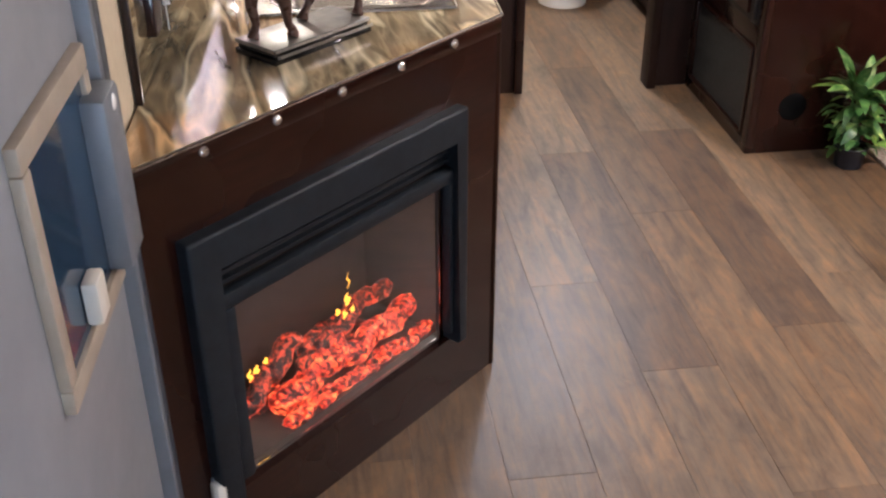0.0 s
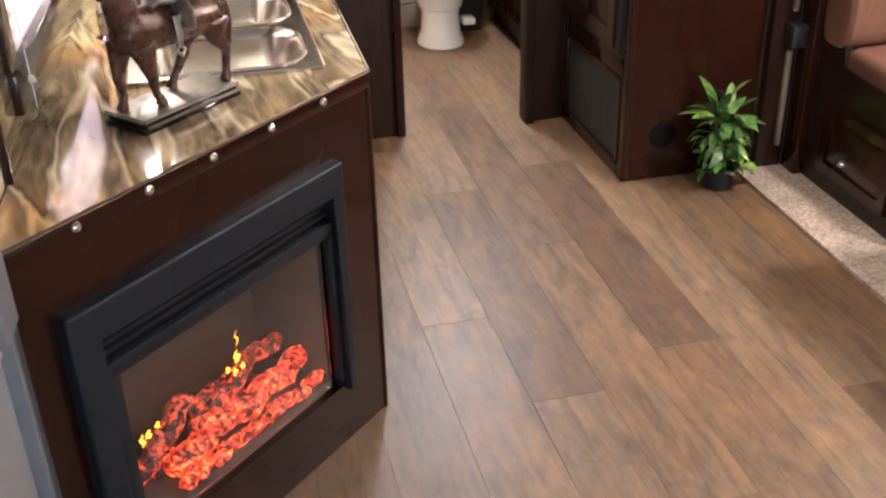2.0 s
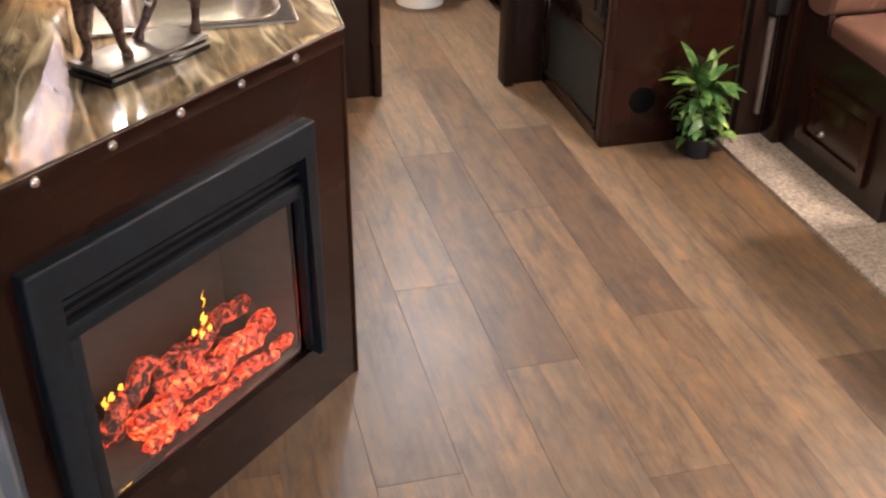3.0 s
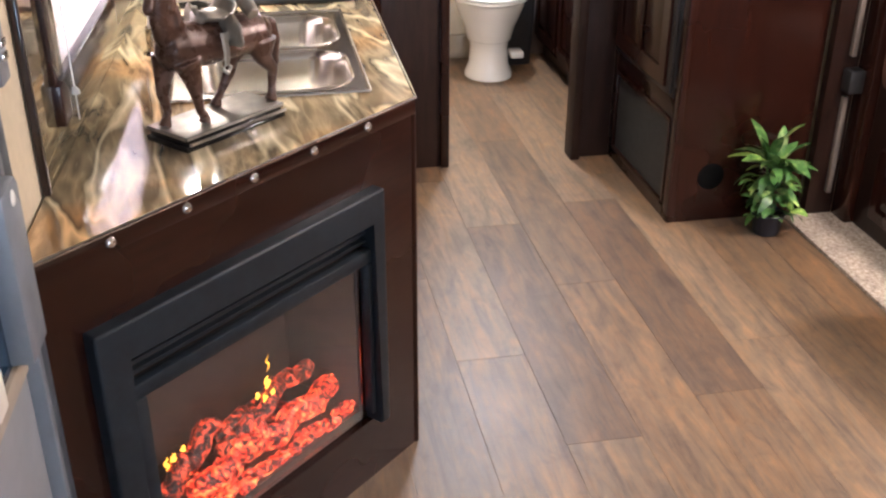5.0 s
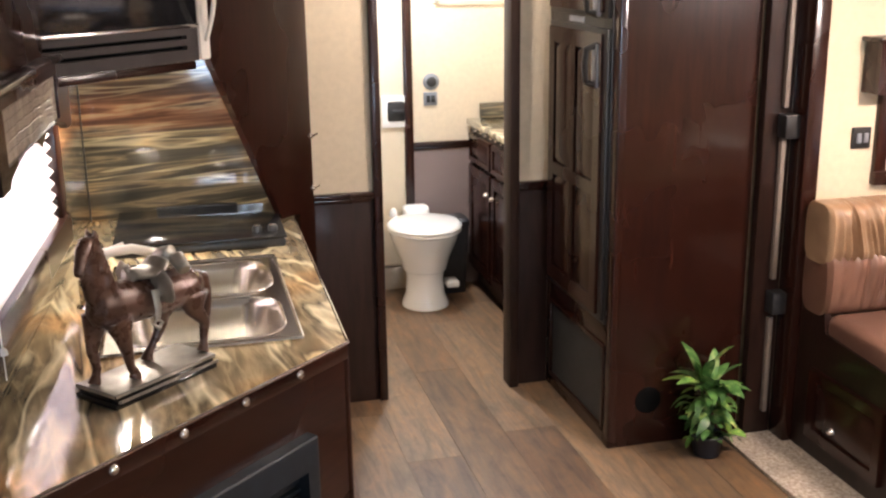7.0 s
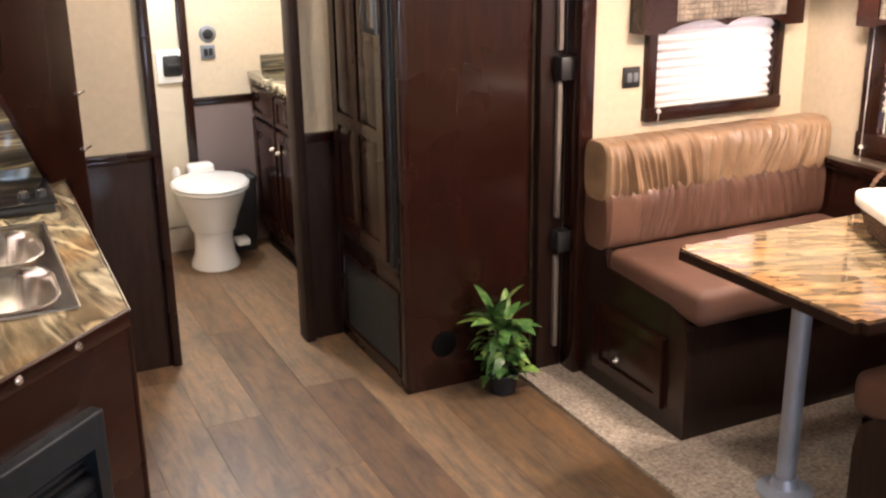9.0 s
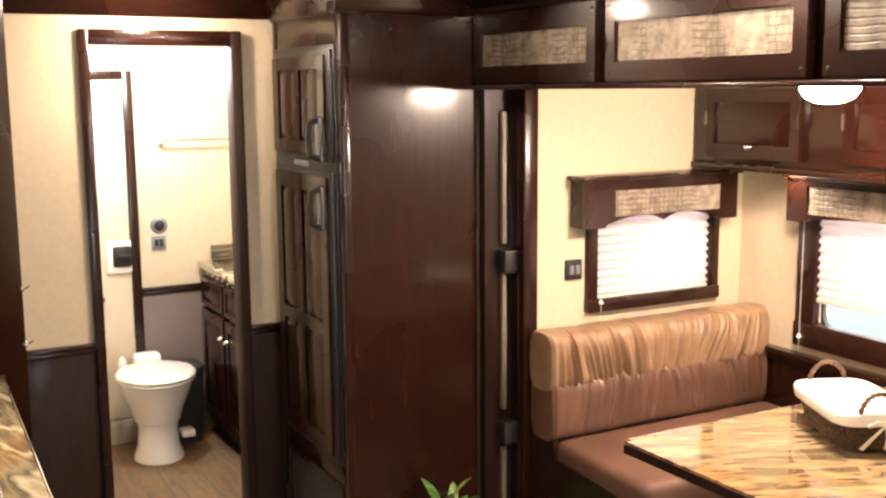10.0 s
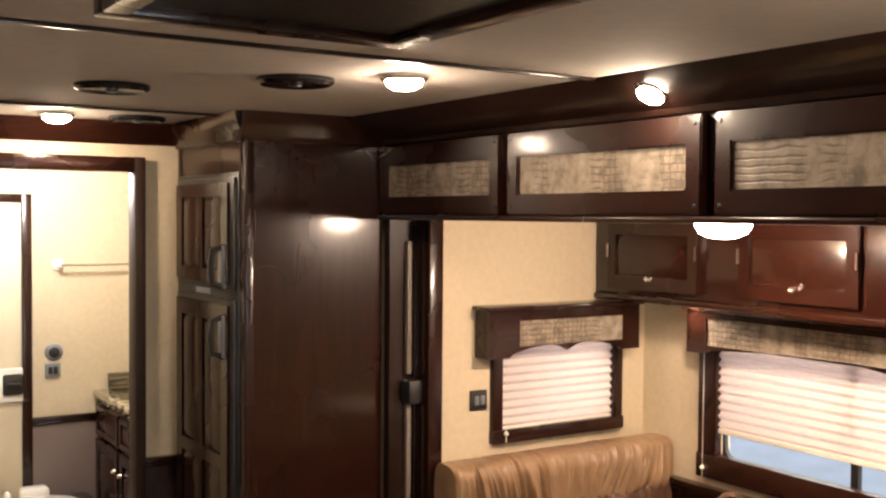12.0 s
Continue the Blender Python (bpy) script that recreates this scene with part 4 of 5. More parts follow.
def bowl(x0, x1, y0, y1, top, deep):
    bm = bmesh.new()
    rings = []
    for inset_, z, r in ((0.0, top, 0.085), (0.004, top - 0.006, 0.083), (0.010, top - 0.02, 0.080), (0.020, top - deep + 0.05, 0.078), (0.032, top - deep + 0.02, 0.072), (0.060, top - deep, 0.055)):
        ring = []
        for (cx, cy), a0 in (((x1 - inset_ - r, y1 - inset_ - r), 0), ((x0 + inset_ + r, y1 - inset_ - r), 90), ((x0 + inset_ + r, y0 + inset_ + r), 180), ((x1 - inset_ - r, y0 + inset_ + r), 270)):
            ring += [bm.verts.new((cx + r * math.cos(radians(a0 + 15 * i)), cy + r * math.sin(radians(a0 + 15 * i)), z)) for i in range(7)]
        rings.append(ring)
    n = len(rings[0])
    for p, q in zip(rings, rings[1:]):
        for i in range(n):
            bm.faces.new((p[i], p[(i + 1) % n], q[(i + 1) % n], q[i]))
    bm.faces.new(rings[-1])
    return bm, [v.co.copy() for v in rings[0]]


rim = bmesh.new()
loops = []
for y0, y1, lab in ((1.998, 2.290, "front_bowl"), (2.318, 2.612, "rear_bowl")):
    bm, ring = bowl(-0.275, 0.090, y0, y1, 0.914, 0.15)
    loops.append(ring)
    part(lab, bm, steel, sink)
outer = [Vector((x, y, 0.914)) for x, y in ((-0.305, 1.968), (0.116, 1.968), (0.116, 2.642), (-0.305, 2.642))]
es = []
for ring in [outer] + loops:
    vs = [rim.verts.new(v) for v in ring]
    es += [rim.edges.new((vs[i], vs[(i + 1) % len(vs)])) for i in range(len(vs))]
bmesh.ops.triangle_fill(rim, edges=es, use_beauty=True)
part("sink_rim", rim, steel, sink)
for ring in loops:
    lip = bmesh.new()
    for a, b in zip(ring, ring[1:] + ring[:1]):
        rod(a, b, 0.003, n=6, bm=lip)
    part("bowl_lip", lip, chrome, sink)
bd = bmesh.new()
for a, b in zip(outer, outer[1:] + outer[:1]):
    rod(a, b, 0.004, n=8, bm=bd)
part("rim_bead", bd, chrome, sink)
for y in (2.145, 2.465):
    part("drain", lathe([(0.032, 0), (0.03, 0.003), (0.018, 0.001)], (-0.09, y, 0.766)), chrome, sink)
tap = thing("faucet", (-0.35, 2.30, 0.91), "pale chrome kitchen faucet behind the sink", "faucet")
part("tap_base", lathe([(0.026, 0), (0.026, 0.012), (0.018, 0.02), (0.016, 0.075)], (-0.35, 2.30, 0.91)), chrome, tap)
part("spout", loft([(-0.35, 2.30, 0.97), (-0.345, 2.305, 1.02), (-0.31, 2.31, 1.045), (-0.24, 2.315, 1.05), (-0.19, 2.32, 1.035), (-0.185, 2.32, 1.005)], [0.012, 0.012, 0.012, 0.012, 0.012, 0.012], n=12), ivory, tap)
part("lever", loft([(-0.35, 2.36, 0.985), (-0.30, 2.37, 1.03), (-0.26, 2.375, 1.045)], [(0.012, 0.006), (0.012, 0.005), (0.008, 0.004)]), ivory, tap)

stove = thing("cooktop", (-0.08, 2.93, 0.91), "black glass cooktop with closed cover and knobs", "cooktop")
part("glass_cover", box(-0.315, 0.165, 2.735, 3.165, 0.935, 0.945, bev=0.003), black_gloss, stove)
part("body", box(-0.31, 0.16, 2.74, 3.16, 0.911, 0.935, bev=0.006), black_plastic, stove)
for x in (0.085, 0.13):
    part("burner_knob", lathe([(0.014, 0), (0.014, 0.012), (0.010, 0.018)], (x, 2.80, 0.945)), black_plastic, stove, "black knob with chrome cap")
    part("knob_cap", lathe([(0.008, 0), (0.006, 0.003)], (x, 2.80, 0.963)), chrome, stove)
part("cover_hinge", box(-0.2, 0.05, 3.165, 3.18, 0.93, 0.95, bev=0.003), black_plastic, stove)

# angled upper cabinet with microwave, and the tapered gusset beside it
uc = thing("upper_cabinet", UPPER @ Vector((0.31, 0.2, 1.80)), "dark wooden angled upper cabinet above the stove", "cabinet")
part("body", slab([(-0.462, 2.30), (-0.034, 2.713), (0.26, 3.195), (-0.41, 3.195)], 1.80, 2.08), mahogany, uc)
part("side_panel", box(0.387, 1.0, -0.075, -0.002, 1.507, 2.075, LEFT, 0.004), mahogany, uc)
part("bottom_rail", box(0.005, 0.583, -0.012, 0.004, 1.428, 1.449, UPPER, 0.003), mahogany_flat, uc)
raised_door("cabinet_door", 0.03, 0.59, 1.82, 2.05, -0.012, UPPER, [(0.12, 0.88, 0.18, 0.82)], mahogany_flat, uc)
mw = thing("microwave_oven", UPPER @ Vector((0.31, 0.15, 1.45)), "black and brown microwave oven with pale curved handle", "microwave")
part("housing", slab([(-0.455, 2.31), (-0.030, 2.720), (0.235, 3.15), (-0.405, 3.19)], 1.452, 1.797), simple("microwave_brown", (0.035, 0.022, 0.017), 0.35, 0.2, 0.2, 12), mw)
bm = plate([0.0, 0.05, 0.545, 0.585], [1.452, 1.482, 1.492, 1.508, 1.518, 1.536], [(0.05, 0.545, 1.482, 1.492), (0.05, 0.545, 1.508, 1.518)], -0.022, -0.004, UPPER)
part("vent_grille", bm, simple("grille_brown", (0.020, 0.0125, 0.010), 0.62, 0.0, 0.15, 12), mw)
part("vent_backing", box(0.0, 0.585, -0.004, 0.004, 1.452, 1.536, UPPER), soot, mw)
part("oven_door", box(0.0, 0.585, -0.026, 0.004, 1.542, 1.795, UPPER, 0.006), black_gloss, mw)
part("door_trim", box(0.0, 0.585, -0.029, 0.0, 1.536, 1.546, UPPER, 0.003), chrome, mw)
part("end_strip", box(0.585, 0.622, -0.030, 0.006, 1.452, 1.797, UPPER, 0.006), ivory, mw, "ivory end strip")
part("door_handle", loft([UPPER @ Vector((0.606, -0.03 - 0.04 * math.sin(i / 8 * math.pi), 1.50 + 0.27 * i / 8)) for i in range(9)], [0.006] * 9, n=10), ivory, mw, "curved ivory handle")
pu = thing("microwave_puck_lamp", (-0.30, 2.70, 1.452), "small glowing puck lamp under the microwave", "lamp")
part("trim_ring", lathe([(0.050, 0), (0.050, -0.006), (0.041, -0.008)], (-0.30, 2.70, 1.4515)), chrome, pu)
part("diffuser", lathe([(0.041, -0.006), (0.034, -0.014), (0.003, -0.017)], (-0.30, 2.70, 1.4515)), galley_glow, pu)
gus = thing("gusset_panel", (0.16, 3.0, 0), "tall reddish-brown wooden gusset panel with slanted lower edge", "panel")
GUS = turn(-0.034, 2.713, math.degrees(math.atan2(0.50, 0.319)))
part("panel_board", prism([(0.0, 1.452), (0.0, 2.08), (0.592, 2.08), (0.592, 0.0), (0.49, 0.0), (0.485, 0.915), (0.365, 0.925)], -0.020, 0.0, GUS), mahogany, gus)
part("return_board", box(0.268, 0.288, 3.21, 3.645, 0.0, 2.08), mahogany, gus)
for z in (1.148, 0.976):
    b1 = dome(GUS @ Vector((0.585, -0.02, z)), GUS.to_3x3() @ Vector((0, -1, 0)), 0.008, 0.012)
    rod(GUS @ Vector((0.585, -0.026, z)), GUS @ Vector((0.615, -0.03, z + 0.004)), 0.004, n=8, bm=b1)
    part("catch", b1, chrome, gus, "small chrome catch")

# control board, wall strip and clips on the left wall
ctl = thing("control_board", LEFT @ Vector((0.16, -0.03, 1.37)), "dark control board with lit red and blue indicators", "control panel")
part("board", box(-0.05, 0.383, -0.040, -0.002, 1.372, 2.05, LEFT, 0.006), umber, ctl)
part("chrome_edge", box(-0.052, -0.040, -0.048, -0.036, 1.372, 2.05, LEFT, 0.003), chrome, ctl)
part("radio_face", box(0.02, 0.30, -0.047, -0.039, 1.455, 1.66, LEFT, 0.004), black_gloss, ctl)
part("radio_trim", box(0.012, 0.022, -0.052, -0.039, 1.445, 1.67, LEFT, 0.002), chrome, ctl)
part("red_display", box(0.142, 0.168, -0.050, -0.046, 1.533, 1.549, LEFT), led_red, ctl, "lit red display")
part("blue_button", box(0.088, 0.108, -0.050, -0.046, 1.482, 1.500, LEFT), led_blue, ctl, "lit blue button")
part("knob_plate", box(0.06, 0.17, -0.046, -0.038, 1.385, 1.44, LEFT, 0.003), pewter, ctl)
for s, z in ((0.075, 1.425), (0.095, 1.410), (0.115, 1.398), (0.14, 1.42)):
    part("switch", dome(LEFT @ Vector((s, -0.046, z)), (1, 0, 0), 0.009, 0.008), chrome, ctl)
strip = thing("wall_switch_strip", LEFT @ Vector((0.12, -0.01, 1.155)), "narrow dark grey switch strip on the cream wall", "switch")
part("strip_body", box(0.088, 0.140, -0.018, -0.001, 1.155, 1.368, LEFT, 0.004), pewter, strip)
for z in (1.19, 1.21, 1.29):
    part("rocker", box(0.100, 0.126, -0.024, -0.016, z, z + 0.012, LEFT, 0.002), chrome, strip)

# ---- tall refrigerator cabinet ----
tall = thing("tall_cabinet", (1.53, 3.3, 0), "tall glossy mahogany cabinet that houses the refrigerator", "cabinet")
part("side_panel", box(1.296, 1.785, 3.0, 3.02, 0.0, 2.0), mahogany, tall)
part("corner_post", box(1.278, 1.310, 2.994, 3.045, 0.0, 2.0, bev=0.007), mahogany, tall)
part("corner_bead", rod((1.286, 3.001, 0.05), (1.286, 3.001, 2.0), 0.008, n=10), mahogany, tall)
part("far_stile", box(1.28, 1.31, 3.618, 3.652, 0.0, 2.0, bev=0.003), mahogany, tall)
part("carcass", box(1.31, 1.78, 3.02, 3.64, 0.02, 2.0), umber, tall)
part("top_rail", box(1.284, 1.31, 3.045, 3.618, 1.885, 2.0), mahogany_flat, tall)
part("bottom_rail", box(1.284, 1.31, 3.045, 3.618, 0.375, 0.45, bev=0.004), mahogany_flat, tall)
part("plinth", box(1.284, 1.31, 3.045, 3.618, 0.0, 0.045), mahogany_flat, tall)
part("cable_hole", dome((1.43, 3.0005, 0.17), (0, -1, 0), 0.052, 0.003, n=24), soot, tall, "round black cable cover")
bm = prism([(0.0, 1.985), (-0.010, 1.99), (-0.016, 2.01), (-0.036, 2.04), (-0.045, 2.08), (0.06, 2.08), (0.06, 1.985)], 0, 0.665, Matrix.Translation((1.284, 2.99, 0)))
m2 = Matrix.Translation((1.26, 3.0, 0)) @ Matrix(((0, 1, 0, 0), (1, 0, 0, 0), (0, 0, 1, 0), (0, 0, 0, 1)))
prism([(0.0, 1.985), (-0.010, 1.99), (-0.016, 2.01), (-0.036, 2.04), (-0.045, 2.08), (0.06, 2.08), (0.06, 1.985)], 0.0, 0.535, m2, bm)
part("crown_moulding", bm, mahogany_flat, tall)
vent = part("vent_panel", box(1.288, 1.305, 3.05, 3.615, 0.05, 0.37), dark_mesh, tall, "grey mesh vent panel")
bm = bmesh.new()
for c in ((0.035, 0.60, 0.045, 0.062), (0.035, 0.60, 0.358, 0.375), (0.035, 0.052, 0.062, 0.358), (0.583, 0.60, 0.062, 0.358)):
    box(c[0], c[1], -0.004, 0.012, c[2], c[3], FRIDGE, 0.003, bm)
part("vent_frame", bm, mahogany_flat, vent)
fr = thing("refrigerator", (1.29, 3.33, 0.45), "two-door refrigerator with raised wooden panels and black trim", "refrigerator")
part("fridge_frame", box(0.035, 0.605, -0.006, 0.02, 0.45, 1.888, FRIDGE, 0.004), black_plastic, fr)
for nm, z0, z1, pn in (("upper_door", 1.50, 1.872, [(0.12, 0.46, 0.14, 0.86), (0.54, 0.88, 0.14, 0.86)]), ("lower_door", 0.465, 1.468, [(0.12, 0.46, 0.48, 0.94), (0.54, 0.88, 0.48, 0.94), (0.12, 0.46, 0.06, 0.43), (0.54, 0.88, 0.06, 0.43)])):
    d = part(nm, box(0.045, 0.595, -0.018, -0.004, z0, z1, FRIDGE, 0.005), black_plastic, fr)
    raised_door("wood_frame", 0.062, 0.565, z0 + 0.018, z1 - 0.018, -0.020, FRIDGE, pn, mahogany, d, t=0.016)
    zc = z0 + 0.01 if nm == "upper_door" else z1 - 0.19
    h = loft([FRIDGE @ Vector((0.520, -0.026, zc)), FRIDGE @ Vector((0.520, -0.062, zc + 0.012)), FRIDGE @ Vector((0.520, -0.068, zc + 0.07)), FRIDGE @ Vector((0.520, -0.062, zc + 0.12)), FRIDGE @ Vector((0.520, -0.026, zc + 0.132))], [0.012, 0.011, 0.011, 0.011, 0.012], n=10)
    part("door_handle", h, black_plastic, d, "black bow handle")
    part("handle_plate", box(0.495, 0.545, -0.034, -0.02, zc - 0.006, zc + 0.138, FRIDGE, 0.005), pewter, d)
part("name_strip", box(0.22, 0.36, -0.010, -0.002, 1.474, 1.494, FRIDGE, 0.002), pewter, fr)

# ---- dinette ----


def bench(y_front, y_back, sign, label):
    """A dinette bench; sign is +1 where the backrest stands at the greater y."""
    ob = thing("dinette_bench", (2.43, (y_front + y_back) / 2, 0.0), label, "bench", "dinette benches")
    lo, hi = min(y_front, y_back), max(y_front, y_back)
    yb = y_back - sign * 0.19
    f = lambda d: y_front + sign * d
    pts = [(f(0.02), 0.0), (f(0.62), 0.0), (f(0.62), 0.60 if sign > 0 else 0.5), (f(0.50), 0.60 if sign > 0 else 0.5), (f(0.47), 0.47), (f(0.13), 0.45), (f(0.07), 0.43), (f(0.03), 0.39), (f(0.02), 0.33)]
    rotm = Matrix(((0, 1, 0, 0), (1, 0, 0, 0), (0, 0, 1, 0), (0, 0, 0, 1)))
    part("end_panel", prism(pts, 1.926, 1.950, rotm), umber, ob)
    part("front_panel", box(1.95, 2.92, min(f(0.02), f(0.04)), max(f(0.02), f(0.04)), 0.015, 0.41), umber, ob)
    part("seat_deck", box(1.95, 2.92, lo + 0.04, hi - 0.02, 0.38, 0.41), umber, ob)
    if sign > 0:
        dr = raised_door("drawer_front", 3.0 - 2.76, 3.0 - 2.36, 0.085, 0.335, -0.008, turn(1.926, 3.0, -90), [(0.10, 0.90, 0.16, 0.84)], mahogany_flat, ob)
        part("drawer_knob", dome((1.906, 2.600, 0.17), (-1, 0, 0), 0.014, 0.022), chrome, dr, "round chrome knob")
    else:
        part("drawer_front", box(1.915, 1.93, lo + 0.1, lo + 0.5, 0.085, 0.335, bev=0.003), mahogany_flat, ob)
    y0, y1 = sorted((f(-0.02), yb + sign * 0.03))
    seat = box(1.935, 2.92, y0, y1, 0.412, 0.535, bev=0.035, seg=4)
    part("seat_cushion", seat, suede, ob, "brown suede seat cushion")
    # backrest: a plump lower roll with soft creases, and a gathered upper roll
    nx, ny, bmu, bml = 320, 60, bmesh.new(), bmesh.new()
    pick = random.Random(21)
    tucks = {1.0: [], 0.0: []}
    for k in range(40):
        u = (k + pick.uniform(-0.45, 0.45)) / 39
        tucks[1.0].append((1.915 + 1.005 * u, pick.uniform(0.006, 0.012), pick.uniform(0.008, 0.021), pick.uniform(-0.4, 0.9)))
    for k in range(19):
        u = (k + pick.uniform(-0.45, 0.45)) / 18
        tucks[0.0].append((1.915 + 1.005 * u, pick.uniform(0.008, 0.014), pick.uniform(0.006, 0.015), pick.uniform(-0.7, 0.3)))
    for bmm, z0, z1, gather in ((bml, 0.52, 0.748, 0.0), (bmu, 0.700, 0.905, 1.0)):
        rings = []
        for i in range(nx + 1):
            u = i / nx
            x = (1.915 + 1.005 * u) if gather else (1.921 + 0.993 * u)
            e = min(1.0, min(u, 1 - u) * 30 + 0.62) ** 0.5
            shear = (u - 0.45) * (0.40 if gather else -0.28) * min(1.0, 4 * u * (1 - u)) ** 1.2
            shear += 0.012 * math.sin(u * 31) * min(1.0, 8 * u * (1 - u))
            near = [q for q in tucks[gather] if abs(x - q[0]) < 0.045]
            ring = []
            for k in range(ny):
                a = k / ny * 2 * math.pi
                c, d = math.cos(a), math.sin(a)
                dy, dz = math.copysign(abs(c) ** 0.55, c), math.copysign(abs(d) ** 0.55, d)
                front = max(0.0, -sign * dy) ** 0.7
                fold = 0.006 * noise.noise(Vector((x * 12, dz * 1.2, 7)))
                for x0, wide, deep, stop in near:
                    off = (x - x0) / wide
                    reach = max(0.0, min(1.0, (stop + 0.9 - dz) if gather else (dz - stop + 0.5)))
                    fold -= deep * reach * (math.exp(-off * off) - 0.45 * math.exp(-(abs(off) - 1.7) ** 2 * 1.5))
                w = 0.085 * e + fold * front * min(1.0, min(u, 1 - u) * 22)
                yy = (y_back - sign * 0.105) + dy * w
                zz = (z0 + z1) / 2 + dz * ((z1 - z0) / 2 * (0.93 + 0.07 * e)) + 0.25 * fold * max(0.0, dz) * gather
                ring.append(bmm.verts.new((x + shear * front * 0.5 * dz, yy, zz)))
            rings.append(ring)
        for p, q2 in zip(rings, rings[1:]):
            for k in range(ny):
                bmm.faces.new((p[k], p[(k + 1) % ny], q2[(k + 1) % ny], q2[k]))
        bmm.faces.new(rings[0][::-1])
        bmm.faces.new(rings[-1])
    back = part("backrest", bml, brown_leather, ob, "smooth brown leather lower backrest")
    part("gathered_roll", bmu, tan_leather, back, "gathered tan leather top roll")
    return ob


bench(2.24, 2.895, 1, "brown leather dinette bench with gathered tan backrest")
bench(1.60, 0.95, -1, "brown leather dinette bench behind the table")

table = thing("dinette_table", (2.33, 1.77, 0), "marble-patterned dinette table on a steel pedestal", "table")
bm = slab([(1.76, 1.45), (2.90, 1.45), (2.90, 2.10), (1.735, 2.10)], 0.725, 0.755)
bmesh.ops.bevel(bm, geom=[e for e in bm.edges if abs(e.verts[0].co.z - e.verts[1].co.z) > 0.01], offset=0.02, segments=4, affect="EDGES")
part("tabletop", bm, marble_table, table)
eb = slab([(1.754, 1.444), (2.90, 1.444), (2.90, 2.106), (1.729, 2.106)], 0.722, 0.748)
bmesh.ops.bevel(eb, geom=[e for e in eb.edges if abs(e.verts[0].co.z - e.verts[1].co.z) > 0.01], offset=0.022, segments=4, affect="EDGES")
part("edge_band", eb, umber, table, "dark edge band")
for x in (2.01, 2.62):
    leg = part("pedestal_leg", rod((x, 1.88, 0.03), (x, 1.88, 0.72), 0.029, n=24), leg_grey, table, "satin grey-blue tube leg")
    part("floor_flange", lathe([(0.085, 0), (0.083, 0.008), (0.045, 0.02), (0.036, 0.05)], (x, 1.88, 0.013)), leg_grey, leg)
    part("top_flange", lathe([(0.036, 0), (0.08, 0.02), (0.085, 0.028)], (x, 1.88, 0.694)), steel, leg)

basket = thing("bread_basket", (2.325, 1.815, 0.755), "dark wicker basket with white cloth liner and bow", "basket")
BK = Matrix.Translation((2.325, 1.815, 0.756)) @ pose(0, 0, 0, 0, 0, -25)


def around(u, w, l):
    """A point of a rounded oblong outline, u from 0 to 1."""
    a = u * 2 * math.pi
    c, d = math.cos(a), math.sin(a)
    return math.copysign(abs(c) ** 0.38, c) * w, math.copysign(abs(d) ** 0.38, d) * l


def tub_mesh(levels, m):
    bm = bmesh.new()
    rings = [[bm.verts.new(m @ Vector((*around(i / 64, w, l), z))) for i in range(64)] for w, l, z in levels]
    for p, q in zip(rings, rings[1:]):
        for i in range(64):
            bm.faces.new((p[i], p[(i + 1) % 64], q[(i + 1) % 64], q[i]))
    bm.faces.new(rings[0][::-1])
    bm.faces.new(rings[-1])
    return bm


part("basket_body", tub_mesh([(0.074, 0.131, 0.0), (0.098, 0.162, 0.10)], BK), wicker, basket)

for row in range(9):
    f = (row + 0.5) / 9
    pts = []
    for i in range(121):
        w = 0.0035 * math.sin(i / 120 * 2 * math.pi * 20 + row * math.pi)
        x, y = around(i / 120 + 1e-4, 0.078 + 0.027 * f + w, 0.135 + 0.034 * f + w)
        pts.append(BK @ Vector((x, y, 0.004 + 0.098 * f)))
    part("woven_strand", loft(pts, [0.0058] * 121, n=6), wicker, basket)
for i in range(40):
    x0, y0 = around(i / 40 + 0.006, 0.0785, 0.1355)
    x1, y1 = around(i / 40 + 0.006, 0.106, 0.170)
    part("stake", rod(BK @ Vector((x0, y0, 0.0)), BK @ Vector((x1, y1, 0.104)), 0.0038, n=6), wicker, basket)
part("cloth_liner", tub_mesh([(0.108, 0.172, 0.078), (0.116, 0.180, 0.082), (0.119, 0.183, 0.104), (0.116, 0.180, 0.113), (0.108, 0.172, 0.117), (0.095, 0.155, 0.116), (0.05, 0.10, 0.119), (0.01, 0.03, 0.120)], BK), linen, basket, "white cloth liner folded over the rim")
for side in (-1, 1):
    grip = bmesh.new()
    for ph in (0, math.pi):
        pts = []
        for k in range(49):
            a = k / 48 * math.pi
            tw = k * 0.75 + ph
            r = 0.0035 * math.cos(tw)
            pts.append(BK @ Vector(((0.055 + r) * math.cos(a), side * 0.170 + 0.0035 * math.sin(tw), 0.10 + (0.068 + r) * math.sin(a))))
        loft(pts, [0.0042] * 49, grip, 7)
    part("carry_handle", grip, wicker, basket, "twisted wicker handle")
bow = bmesh.new()
for s in (-1, 1):
    loft([BK @ Vector((0.01, -0.184, 0.085)), BK @ Vector((0.01 + s * 0.028, -0.194, 0.095)), BK @ Vector((0.01 + s * 0.05, -0.190, 0.083))], [(0.004, 0.003), (0.009, 0.003), (0.005, 0.003)], bow)
    loft([BK @ Vector((0.01, -0.186, 0.085)), BK @ Vector((0.01 + s * 0.02 - 0.015, -0.192, 0.055)), BK @ Vector((0.01 + s * 0.034 - 0.03, -0.185, 0.020))], [(0.004, 0.002), (0.007, 0.002), (0.009, 0.002)], bow)
part("ribbon_bow", bow, linen, basket, "white ribbon bow")
card = thing("folded_card", (2.56, 1.65, 0.756), "white folded card lying on the table", "card")
part("cover", box(2.50, 2.62, 1.56, 1.75, 0.756, 0.759), paper, card)
